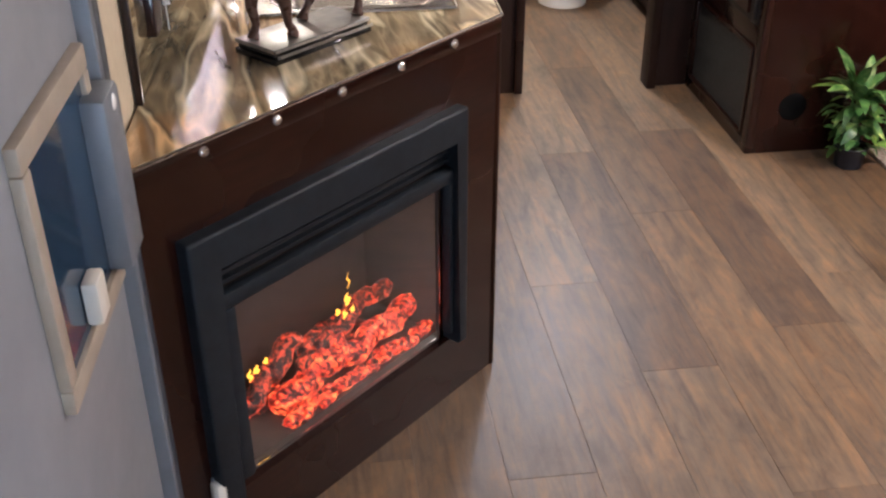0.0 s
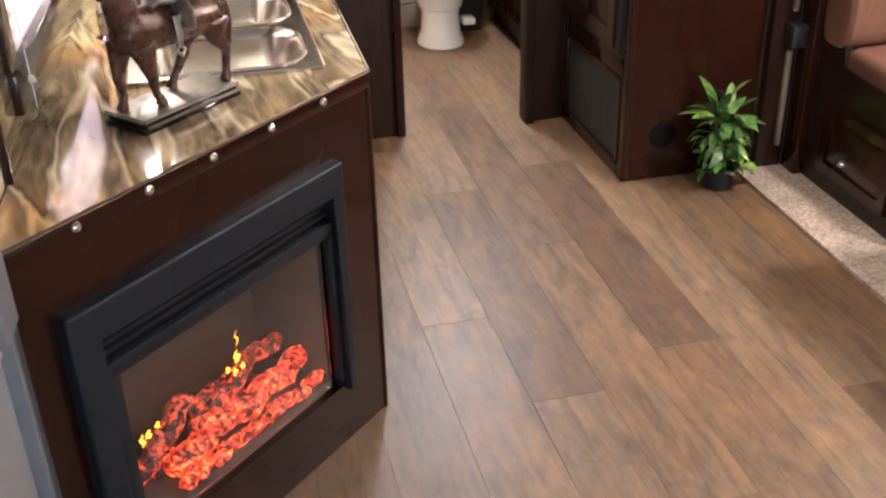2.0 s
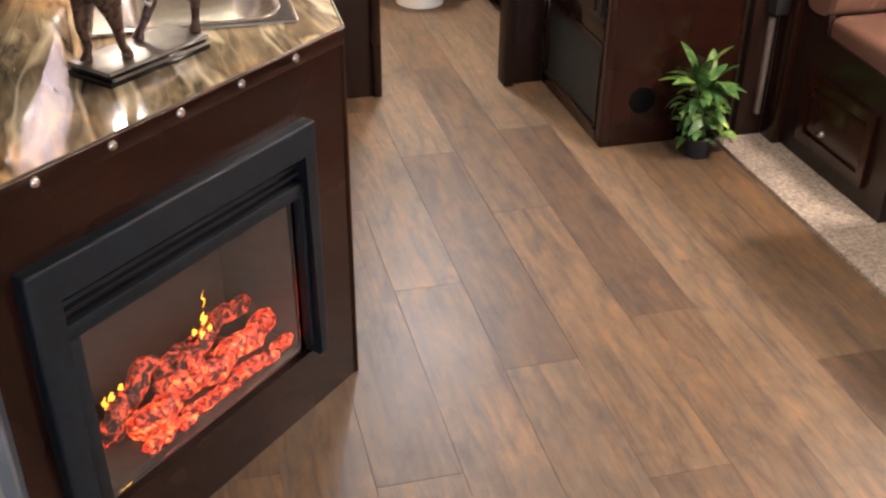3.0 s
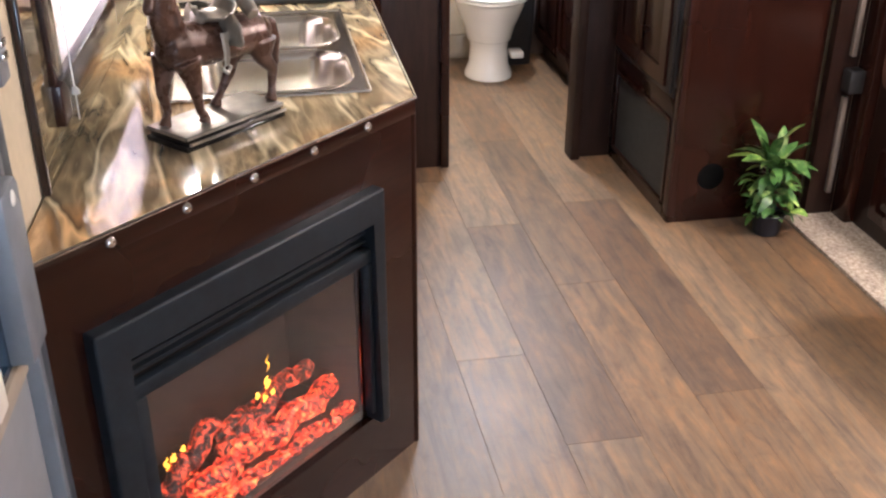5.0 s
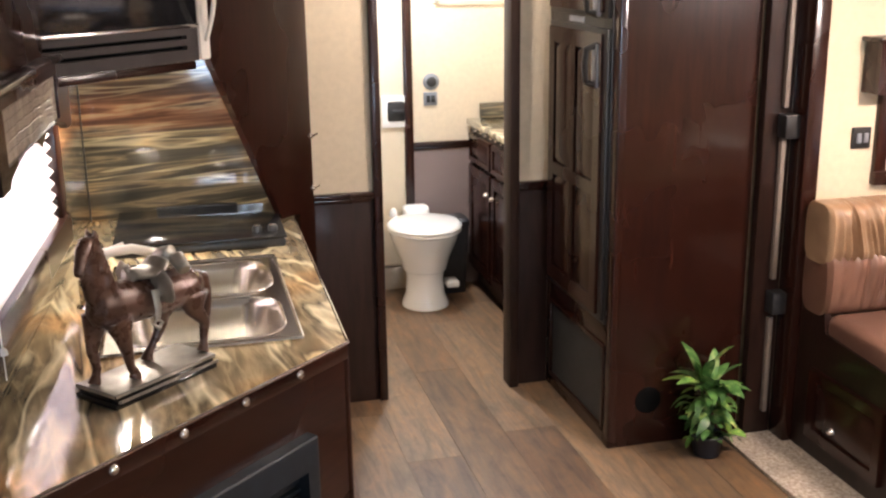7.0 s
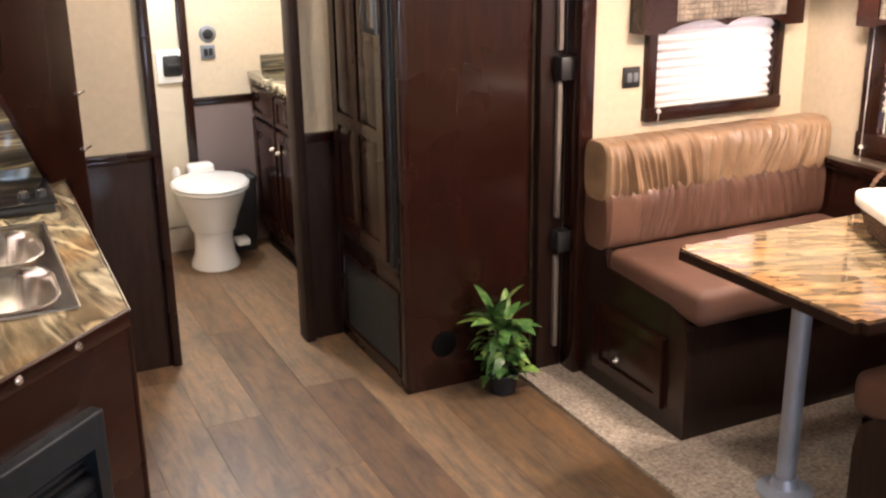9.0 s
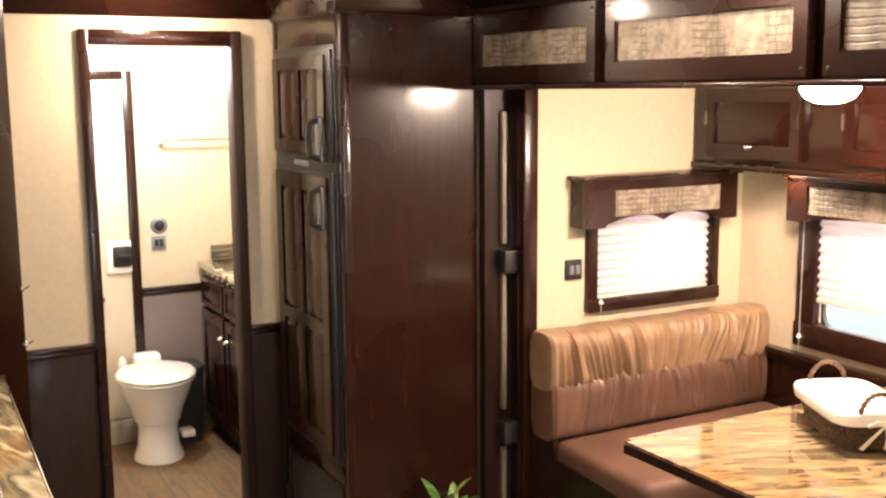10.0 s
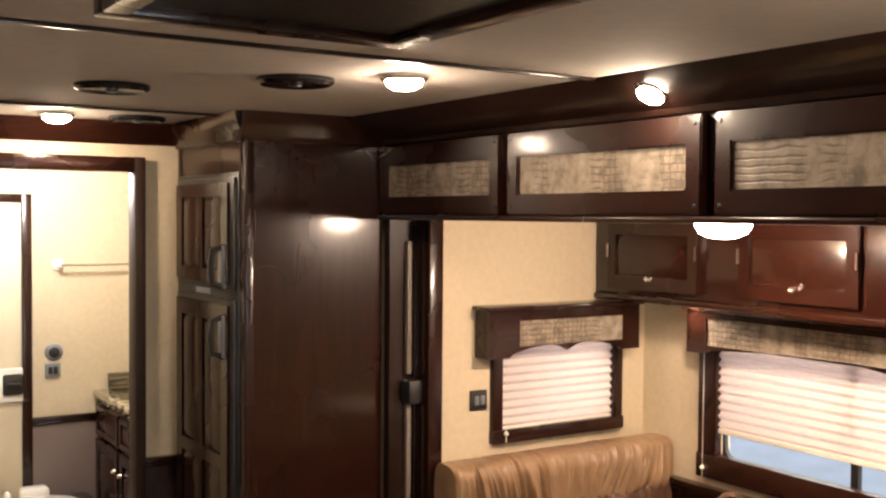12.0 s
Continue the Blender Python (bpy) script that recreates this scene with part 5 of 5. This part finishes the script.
part("back_leaf", box(2.501, 2.621, 1.558, 1.752, 0.759, 0.7615), paper, card)

# wall outlet, ledge and overhead cabinet in the slide-out
out = thing("wall_outlet", (2.125, 2.895, 1.06), "black double switch plate on the cream wall", "outlet", "wall plates")
part("plate", box(2.088, 2.158, 2.888, 2.899, 1.056, 1.128, bev=0.003), black_plastic, out)
for x in (2.102, 2.128):
    part("rocker", box(x, x + 0.018, 2.882, 2.890, 1.075, 1.108, bev=0.003), pewter, out)
led = thing("wall_ledge", (2.90, 1.4, 0), "", "", kind="structure")
part("wainscot", box(0.01, 2.95, -0.012, -0.002, 0.015, 0.735, FAR), mahogany_flat, led)
part("ledge_top", box(0.01, 2.95, -0.05, -0.001, 0.735, 0.757, FAR, 0.006), mahogany_flat, led)
part("ledge_mould", box(0.01, 2.95, -0.030, -0.002, 0.712, 0.735, FAR, 0.005), mahogany_flat, led)
oh = thing("overhead_cabinet", (2.80, 1.5, 1.445), "dark glossy wooden overhead cabinet in the slide-out", "cabinet")
part("body", box(0.01, 2.9, -0.262, -0.001, 1.445, 1.745, FAR, 0.003), mahogany_flat, oh)
part("bottom_lip", box(0.01, 2.9, -0.275, -0.24, 1.440, 1.462, FAR, 0.004), mahogany_flat, oh)
for yc in (2.58, 1.95, 1.32, 0.69):
    a = 2.90 - yc
    d = raised_door("cabinet_door", a - 0.225, a + 0.225, 1.485, 1.735, -0.272, FAR, [(0.10, 0.90, 0.20, 0.80)], mahogany_flat, oh)
    part("door_pull", dome(FAR @ Vector((a, -0.285, 1.528)), (-1, 0, 0), 0.013, 0.024), chrome, d, "faceted chrome knob")
    for s in (-0.222, 0.222):
        part("hinge", rod(FAR @ Vector((a + s, -0.286, 1.60)), FAR @ Vector((a + s, -0.286, 1.65)), 0.004, n=8), chrome, d)

# ---- lamps that can be seen ----


def round_lamp(name, at, r, label, glow):
    ob = thing(name, at, label, "lamp", "ceiling lamps")
    part("trim_ring", lathe([(r, -0.002), (r, -0.008), (r * 0.9, -0.014), (r * 0.78, -0.014)], at), chrome, ob)
    part("diffuser", lathe([(r * 0.78, -0.010), (r * 0.7, -0.024), (r * 0.45, -0.033), (0.004, -0.036)], at), glow, ob, "glowing white diffuser")
    return ob


for at in ((1.255, 1.965, 2.08), (0.79, 3.40, 2.08), (1.30, 0.55, 2.08)):
    round_lamp("ceiling_lamp", at, 0.058, "small round glowing ceiling lamp", lamp_glow)
round_lamp("bath_lamp", (0.95, 4.45, 2.08), 0.08, "round glowing bathroom ceiling lamp", bath_glow)
cl = thing("cove_lamp", (1.70, 1.60, 2.035), "small round puck lamp on the dark cove", "lamp", "ceiling lamps")
q = Vector((-0.5, 0, -0.86))
part("trim_ring", dome((1.70, 1.60, 2.036), q, 0.042, 0.010), chrome, cl)
part("diffuser", dome(Vector((1.70, 1.60, 2.036)) + q * 0.009, q, 0.033, 0.012), puck_glow, cl)
sl = thing("slide_lamp", (2.22, 1.85, 1.77), "bright glass ceiling lamp in the slide-out", "lamp", "ceiling lamps")
part("mount", lathe([(0.082, 0.0), (0.082, -0.010), (0.076, -0.016), (0.072, -0.020)], (2.22, 1.85, 1.769)), chrome, sl)
part("glass_shade", lathe([(0.072, -0.018), (0.079, -0.026), (0.077, -0.042), (0.064, -0.062), (0.038, -0.074), (0.004, -0.078)], (2.22, 1.85, 1.769)), slide_glow, sl, "glowing frosted glass shade")
pk = thing("cabinet_puck_lamp", (2.79, 2.53, 1.445), "small puck lamp under the overhead cabinet", "lamp")
part("trim_ring", lathe([(0.034, 0), (0.034, -0.006), (0.026, -0.008)], (2.79, 2.53, 1.444)), chrome, pk)
part("diffuser", lathe([(0.026, -0.006), (0.02, -0.011), (0.003, -0.012)], (2.79, 2.53, 1.444)), puck_glow, pk)


def vent_disc(x, y, r):
    ob = thing("ceiling_vent", (x, y, 2.08), "round black plastic ceiling air vent", "vent", "ceiling vents")
    part("ring", lathe([(r, 0.0), (r, -0.010), (r * 0.90, -0.018), (r * 0.80, -0.012)], (x, y, 2.081), 32), black_gloss, ob)
    part("hub", lathe([(r * 0.18, -0.008), (r * 0.16, -0.020), (0.004, -0.022)], (x, y, 2.081), 16), black_plastic, ob)
    part("backing", lathe([(r * 0.82, -0.003), (r * 0.80, -0.006)], (x, y, 2.081), 24), beige if y > 2.5 else black_gloss, ob)
    for k in range(3):
        a = k / 3 * math.pi + 0.4
        c = Vector((x, y, 2.072))
        part("vane", box(-r * 0.8, r * 0.8, -0.005, 0.005, -0.003, 0.0025, Matrix.Translation(c) @ Matrix.Rotation(a, 4, "Z")), black_plastic, ob)
    return ob


for x, y in ((0.738, 2.565), (1.07, 2.17), (1.06, 3.42)):
    vent_disc(x, y, 0.095)
hatchc = thing("roof_hatch", (0.67, 1.18, 2.08), "dark roof hatch with wooden frame in the ceiling", "hatch")
for c in ((0.40, 0.94, 0.90, 0.945), (0.40, 0.94, 1.405, 1.45), (0.40, 0.445, 0.945, 1.405), (0.895, 0.94, 0.945, 1.405)):
    part("frame_rail", box(c[0], c[1], c[2], c[3], 2.045, 2.081, bev=0.006), mahogany_flat, hatchc)
part("hatch_panel", box(0.445, 0.895, 0.945, 1.405, 2.062, 2.079), black_plastic, hatchc, "dark grey hatch panel")
part("hatch_pull", box(0.62, 0.72, 0.99, 1.01, 2.052, 2.064, bev=0.004), black_plastic, hatchc)

# ---- bath ----
toi = thing("toilet", (1.03, 4.76, 0), "white porcelain toilet with closed lid and foot pedal", "toilet")
TX, TY = 1.03, 4.77
ped = [(r_, z_ * 0.90) for r_, z_ in [(0.118, 0.0), (0.117, 0.02), (0.098, 0.07), (0.092, 0.16), (0.098, 0.20), (0.10, 0.205), (0.108, 0.21), (0.125, 0.28), (0.152, 0.35), (0.168, 0.40), (0.172, 0.425), (0.165, 0.435)]]
part("pedestal_bowl", lathe(ped, (TX, TY, 0), 36, sy=1.15), porcelain, toi)


def oval(z0, z1, a, b, cy, r=0.012):
    bm = bmesh.new()
    rings = []
    for ins, z in ((r, z0), (0, z0 + r * 0.6), (0, z1 - r), (r, z1), (a * 0.5, z1 + 0.012), (a * 0.95, z1 + 0.016)):
        rings.append([bm.verts.new((TX + (a - ins) * math.cos(u), cy + (b - ins) * math.sin(u) * (1.0 if math.sin(u) < 0 else 0.86), z)) for u in (i / 40 * 2 * math.pi for i in range(40))])
    for p, q2 in zip(rings, rings[1:]):
        for i in range(40):
            bm.faces.new((p[i], p[(i + 1) % 40], q2[(i + 1) % 40], q2[i]))
    bm.faces.new(rings[0][::-1])
    bm.faces.new(rings[-1])
    return bm


part("seat", oval(0.388, 0.408, 0.184, 0.225, TY - 0.005), porcelain, toi)
part("lid", oval(0.410, 0.428, 0.186, 0.228, TY - 0.005), porcelain, toi, "closed white lid")
part("rear_housing", box(TX - 0.06, TX + 0.075, TY + 0.17, TY + 0.26, 0.30, 0.465, bev=0.025, seg=4), porcelain, toi)
part("spray_knob", dome((TX - 0.12, TY + 0.17, 0.425), (0, -0.2, 1), 0.022, 0.045), porcelain, toi)
part("foot_pedal", box(TX + 0.10, TX + 0.165, TY - 0.07, TY + 0.02, 0.09, 0.125, bev=0.01), porcelain, toi, "white foot pedal")
van = thing("bathroom_vanity", (1.53, 4.6, 0), "dark wooden bathroom vanity with marble top", "vanity")
part("carcass", box(1.352, 1.80, 4.22, 5.05, 0.09, 0.855), mahogany, van)
part("toe_kick", box(1.392, 1.80, 4.24, 5.05, 0.0, 0.09), umber, van)
part("marble_top", box(1.330, 1.82, 4.20, 5.055, 0.858, 0.888, bev=0.005), marble_top, van, "brown marble top")
part("rear_splash", box(1.40, 1.82, 5.030, 5.056, 0.888, 0.965, bev=0.004), marble_back, van)
VAN = turn(1.352, 5.05, -90)
for a, b in ((0.03, 0.40), (0.43, 0.80)):
    d = raised_door("vanity_door", a, b, 0.12, 0.66, -0.010, VAN, [(0.14, 0.86, 0.10, 0.90)], mahogany, van)
    part("door_knob", dome(VAN @ Vector((b - 0.035 if a < 0.1 else a + 0.035, -0.02, 0.56)), (-1, 0, 0), 0.013, 0.02), chrome, d)
    raised_door("drawer_front", a, b, 0.68, 0.82, -0.010, VAN, [(0.08, 0.92, 0.18, 0.82)], mahogany_flat, van)
for k in range(9):
    part("stud", dome((1.352, 4.26 + k * 0.085, 0.838), (-1, 0, 0), 0.008, 0.006), chrome, van, "domed chrome stud")
bin_ = thing("waste_bin", (1.19, 4.97, 0.0), "black plastic waste bin beside the vanity", "bin")
part("bin_body", tub_mesh([(0.075, 0.06, 0.001), (0.085, 0.07, 0.18), (0.092, 0.076, 0.36)], Matrix.Translation((1.205, 4.945, 0))), black_plastic, bin_)
part("bin_lid", tub_mesh([(0.096, 0.08, 0.36), (0.096, 0.08, 0.385), (0.08, 0.066, 0.40)], Matrix.Translation((1.205, 4.945, 0))), black_plastic, bin_)
tb = thing("towel_bar", (1.35, 5.03, 1.5), "chrome towel bar with round white mounts", "towel bar")
part("bar", rod((1.17, 5.015, 1.502), (1.62, 5.015, 1.502), 0.006), chrome, tb)
for x in (1.17, 1.62):
    bmx = dome((x, 5.069, 1.502), (0, -1, 0), 0.032, 0.014)
    rod((x, 5.062, 1.502), (x, 5.012, 1.502), 0.010, n=10, bm=bmx)
    part("mount", bmx, porcelain, tb)
o2 = thing("wall_outlet", (1.145, 5.065, 0.96), "grey switch plate on the bathroom wall", "outlet", "wall plates")
part("plate", box(1.108, 1.180, 5.060, 5.069, 0.962, 1.030, bev=0.003), pewter, o2)
part("rocker", box(1.122, 1.142, 5.054, 5.062, 0.978, 1.014, bev=0.003), black_plastic, o2)
part("rocker", box(1.147, 1.167, 5.054, 5.062, 0.978, 1.014, bev=0.003), black_plastic, o2)
o3 = thing("round_vent", (1.15, 5.065, 1.08), "round grey vent cover on the bathroom wall", "vent")
part("cover", dome((1.15, 5.069, 1.082), (0, -1, 0), 0.043, 0.012, n=24), pewter, o3)
part("grille", dome((1.15, 5.058, 1.082), (0, -1, 0), 0.026, 0.006, n=20), black_plastic, o3)

# ---- horse statue on the counter ----
HS = Matrix.Translation((-0.2045, 1.812, 0.9105)) @ pose(0, 0, 0, 0, 0, 42.3)
B = 0.030


def fused(bm, voxel, rounds):
    """Melts overlapping limbs into one smooth skin."""
    me = bpy.data.meshes.new("skin")
    bmesh.ops.recalc_face_normals(bm, faces=bm.faces)
    bm.to_mesh(me)
    bm.free()
    ob = new("skin", me)
    melt = ob.modifiers.new("melt", "REMESH")
    melt.mode, melt.voxel_size = "VOXEL", voxel
    even = ob.modifiers.new("even", "SMOOTH")
    even.factor, even.iterations = 0.5, rounds
    bpy.context.view_layer.update()
    out = bpy.data.meshes.new_from_object(ob.evaluated_get(bpy.context.evaluated_depsgraph_get()))
    bpy.data.objects.remove(ob)
    return out


body = bmesh.new()
# barrel, chest and quarters: (radius across, radius upright) along the back
loft([(-0.118, 0, 0.186), (-0.105, 0, 0.182), (-0.075, 0, 0.178), (-0.03, 0, 0.176), (0.02, 0, 0.172), (0.07, 0, 0.172), (0.112, 0, 0.170), (0.138, 0, 0.164), (0.148, 0, 0.158)],
     [(0.016, 0.014), (0.034, 0.032), (0.046, 0.039), (0.043, 0.041), (0.041, 0.042), (0.042, 0.044), (0.041, 0.041), (0.026, 0.026), (0.008, 0.010)], body, 18, HS)
# neck, arched and turned a little towards the room
loft([(-0.070, 0, 0.185), (-0.098, -0.002, 0.218), (-0.112, -0.006, 0.250), (-0.114, -0.010, 0.282), (-0.118, -0.013, 0.300)],
     [(0.040, 0.030), (0.031, 0.023), (0.024, 0.018), (0.019, 0.015), (0.014, 0.013)], body, 16, HS)
# head with a broad jaw and a narrow muzzle
loft([(-0.106, -0.010, 0.314), (-0.122, -0.016, 0.312), (-0.137, -0.023, 0.300), (-0.150, -0.030, 0.284), (-0.160, -0.036, 0.270), (-0.164, -0.038, 0.264)],
     [(0.008, 0.010), (0.015, 0.014), (0.0165, 0.0135), (0.0115, 0.010), (0.0105, 0.0095), (0.005, 0.006)], body, 14, HS)
for e in (-1, 1):
    loft([(-0.106, -0.010 + e * 0.009, 0.312), (-0.105, -0.010 + e * 0.012, 0.326), (-0.108, -0.010 + e * 0.011, 0.336)], [0.006, 0.005, 0.0015], body, 8, HS)
# each leg: shoulder, elbow, knee, fetlock, hoof
LEGS = [((-0.078, -0.024, 0.160), (-0.072, -0.027, 0.122), (-0.066, -0.027, 0.092), (-0.060, -0.025, 0.056), (-0.048, -0.023, B + 0.012)),
        ((-0.086, 0.024, 0.160), (-0.098, 0.026, 0.120), (-0.104, 0.026, 0.092), (-0.098, 0.024, 0.056), (-0.108, 0.020, B + 0.012)),
        ((0.108, -0.022, 0.155), (0.110, -0.026, 0.118), (0.130, -0.028, 0.092), (0.124, -0.028, 0.056), (0.122, -0.028, B + 0.012)),
        ((0.098, 0.022, 0.155), (0.068, 0.025, 0.118), (0.064, 0.027, 0.092), (0.040, 0.030, 0.056), (0.028, 0.031, B + 0.012))]
for a, b, c, d, e in LEGS:
    front = a[0] < 0
    loft([a, b, c, d, e], [(0.034, 0.022) if front else (0.042, 0.024), (0.019, 0.014), (0.0125, 0.011), (0.0085, 0.008), (0.010, 0.009)], body, 12, HS)
    loft([(e[0] + 0.002, e[1], B + 0.014), (e[0] - 0.004, e[1], B + 0.001)], [0.010, 0.0135], body, 12, HS)
# tail and forelock
loft([(0.136, 0, 0.186), (0.158, 0.001, 0.176), (0.163, 0.002, 0.140), (0.158, 0.002, 0.095), (0.160, 0.0, 0.070)], [0.010, 0.014, 0.016, 0.014, 0.005], body, 12, HS)
for k in range(10):
    u = k / 9
    p = Vector((-0.106 + 0.032 * u, -0.004, 0.322 - 0.100 * u))
    loft([p, p + Vector((0.003, -0.014, -0.008)), p + Vector((-0.004, -0.022, -0.034 + 0.01 * math.sin(k * 2.1)))], [0.007, 0.007, 0.003], body, 8, HS)
tack = bmesh.new()
# saddle seat with cantle and horn, blanket, bedroll and stirrups
loft([(-0.030, 0, 0.214), (-0.020, 0, 0.226), (0.004, 0, 0.222), (0.030, 0, 0.222), (0.050, 0, 0.236), (0.058, 0, 0.238)], [(0.006, 0.014), (0.012, 0.026), (0.010, 0.034), (0.011, 0.036), (0.014, 0.030), (0.006, 0.018)], tack, 14, HS)
loft([(-0.022, 0, 0.226), (-0.028, 0, 0.240), (-0.030, 0, 0.246)], [0.006, 0.005, 0.008], tack, 10, HS)
loft([(0.072, -0.048, 0.218), (0.078, -0.02, 0.238), (0.080, 0, 0.243), (0.078, 0.02, 0.238), (0.072, 0.048, 0.218)], [0.013, 0.016, 0.017, 0.016, 0.013], tack, 12, HS)
for e in (-1, 1):
    loft([(0.010, e * 0.030, 0.216), (0.012, e * 0.044, 0.198), (0.014, e * 0.048, 0.178), (0.014, e * 0.048, 0.170)], [(0.005, 0.040), (0.005, 0.042), (0.004, 0.034), (0.002, 0.026)], tack, 12, HS)
    loft([(-0.004, e * 0.046, 0.200), (-0.006, e * 0.053, 0.165), (-0.008, e * 0.052, 0.138)], [(0.010, 0.003), (0.009, 0.003), (0.007, 0.003)], tack, 8, HS)
    loft([(-0.020, e * 0.051, 0.136), (-0.008, e * 0.053, 0.124), (0.004, e * 0.051, 0.136)], [0.004, 0.005, 0.004], tack, 8, HS)
hb = bmesh.new()
for z0, z1, g in ((0.0, 0.012, 0.0), (0.012, 0.021, -0.005), (0.021, 0.030, -0.001)):
    box(-0.1275 - g, 0.1275 + g, -0.0575 - g, 0.0575 + g, z0, z1, HS, 0.002, hb)
top_z = max(v.co.z for v in hb.verts)
for fc in hb.faces:
    fc.material_index = 0 if fc.calc_center_median().z > top_z - 0.0015 else 3
plain = len(hb.faces)
for k in range(40):
    loft([(-0.1225 + k * 0.00628, -0.0640, 0.0145), (-0.1225 + k * 0.00628, -0.0640, 0.0195)], [0.0024, 0.0024], hb, 6, HS)
hb.faces.ensure_lookup_table()
for fc in hb.faces[plain:]:
    fc.material_index = 2
for skin, slot in ((fused(body, 0.0028, 4), 1), (fused(tack, 0.0022, 2), 2)):
    n0 = len(hb.faces)
    hb.from_mesh(skin)
    hb.faces.ensure_lookup_table()
    for fc in hb.faces[n0:]:
        fc.material_index = slot
    bpy.data.meshes.remove(skin)
solo("horse_statue", hb, [base_stone, bronze, silver, black_gloss], "bronze-brown saddled horse statue on a dark base", "statue")

# ---- potted plant ----
plant = thing("potted_plant", (1.60, 2.87, 0), "bushy green leafy plant in a small dark pot", "plant")
part("pot", lathe([(0.042, 0.0), (0.046, 0.004), (0.055, 0.072), (0.058, 0.078), (0.055, 0.081), (0.050, 0.070)], (1.60, 2.87, 0)), simple("navy_pot", (0.008, 0.009, 0.015), 0.5, 0, 0.1, 20), plant)
part("soil", lathe([(0.050, 0.0), (0.03, 0.006), (0.004, 0.008)], (1.60, 2.87, 0.068)), soil, plant)
rnd = random.Random(11)


def leaf_mesh(length, width, droop):
    bm = bmesh.new()
    rows = []
    n = 7
    for i in range(n + 1):
        u = i / n
        w = width * math.sin(math.pi * min(u * 0.92 + 0.06, 1.0)) ** 0.8
        z = length * (u - 0.5 * droop * u * u)
        x = length * droop * u * u
        rows.append([bm.verts.new((x + 0.12 * w * abs(s), s * w, z + 0.10 * w * abs(s))) for s in (-1, -0.5, 0, 0.5, 1)])
    for p, q2 in zip(rows, rows[1:]):
        for k in range(4):
            bm.faces.new((p[k], p[k + 1], q2[k + 1], q2[k]))
    me = mesh_of("leaf", bm, leaf_green)
    me.shade_smooth()
    return me


LEAVES = [leaf_mesh(0.165, 0.024, 0.40), leaf_mesh(0.130, 0.021, 0.75), leaf_mesh(0.090, 0.018, 0.9), leaf_mesh(0.065, 0.018, 0.7)]
for k in range(118):
    tier = k / 117
    a = k * 2.39996 + rnd.uniform(-0.4, 0.4)
    z = 0.062 + 0.218 * tier
    kind = 0 if tier > 0.93 else 1 if tier > 0.70 else 2 if tier > 0.45 else 3
    tilt = rnd.uniform(2, 16) if tier > 0.955 else rnd.uniform(24, 46) if tier > 0.74 else rnd.uniform(20, 95)
    ob = new("leaf", LEAVES[kind])
    ob.parent = plant
    ob.matrix_local = Matrix.Translation((rnd.uniform(-0.03, 0.03), rnd.uniform(-0.03, 0.03), z + rnd.uniform(-0.012, 0.012))) @ Matrix.Rotation(a, 4, "Z") @ Matrix.Translation((0.008 + 0.040 * (1 - tier), 0, 0)) @ Matrix.Rotation(radians(tilt), 4, "Y") @ Matrix.Rotation(rnd.uniform(-0.6, 0.6), 4, "Z") @ Matrix.Scale(rnd.uniform(0.65, 1.1), 4)
st = bmesh.new()
for k in range(7):
    a = k * 0.9
    rod((1.60 + 0.02 * math.cos(a), 2.87 + 0.02 * math.sin(a), 0.08), (1.60 + 0.03 * math.cos(a * 1.7), 2.87 + 0.03 * math.sin(a * 1.7), 0.25), 0.004, 0.002, 6, st)
part("stems", st, leaf_green, plant)

# ---- floor planks ----
FLOOR = bpy.data.objects["floor"]
PW, PL = 0.200, 1.246
OFF = {0: 2.26, 1: 1.842, 2: 2.633, 3: 1.985, 4: 2.222, 5: 1.69, 6: 2.86, -1: 2.75, -2: 2.05, -3: 1.60, -4: 2.30, -5: 2.8}
plank_cache = {}


def plank_mesh(w, l):
    key = (round(w, 3), round(l, 3))
    if key not in plank_cache:
        g = 0.0002
        bm = box(-w / 2 + g, w / 2 - g, -l / 2 + g, l / 2 - g, -0.006, 0.0, bev=0.0006, seg=1)
        plank_cache[key] = mesh_of("plank", bm, plank_vinyl)
    return plank_cache[key]


for col, off in OFF.items():
    x0 = 0.37 + col * PW
    k0 = math.floor((-2.25 - off) / PL)
    for k in range(k0, 4):
        a, b = max(off + k * PL, -2.24), min(off + (k + 1) * PL, 5.06)
        if b - a < 0.02:
            continue
        ob = new("plank", plank_mesh(PW, b - a))
        ob.location = (x0 + PW / 2, (a + b) / 2, 0.0)
        ob.parent = FLOOR
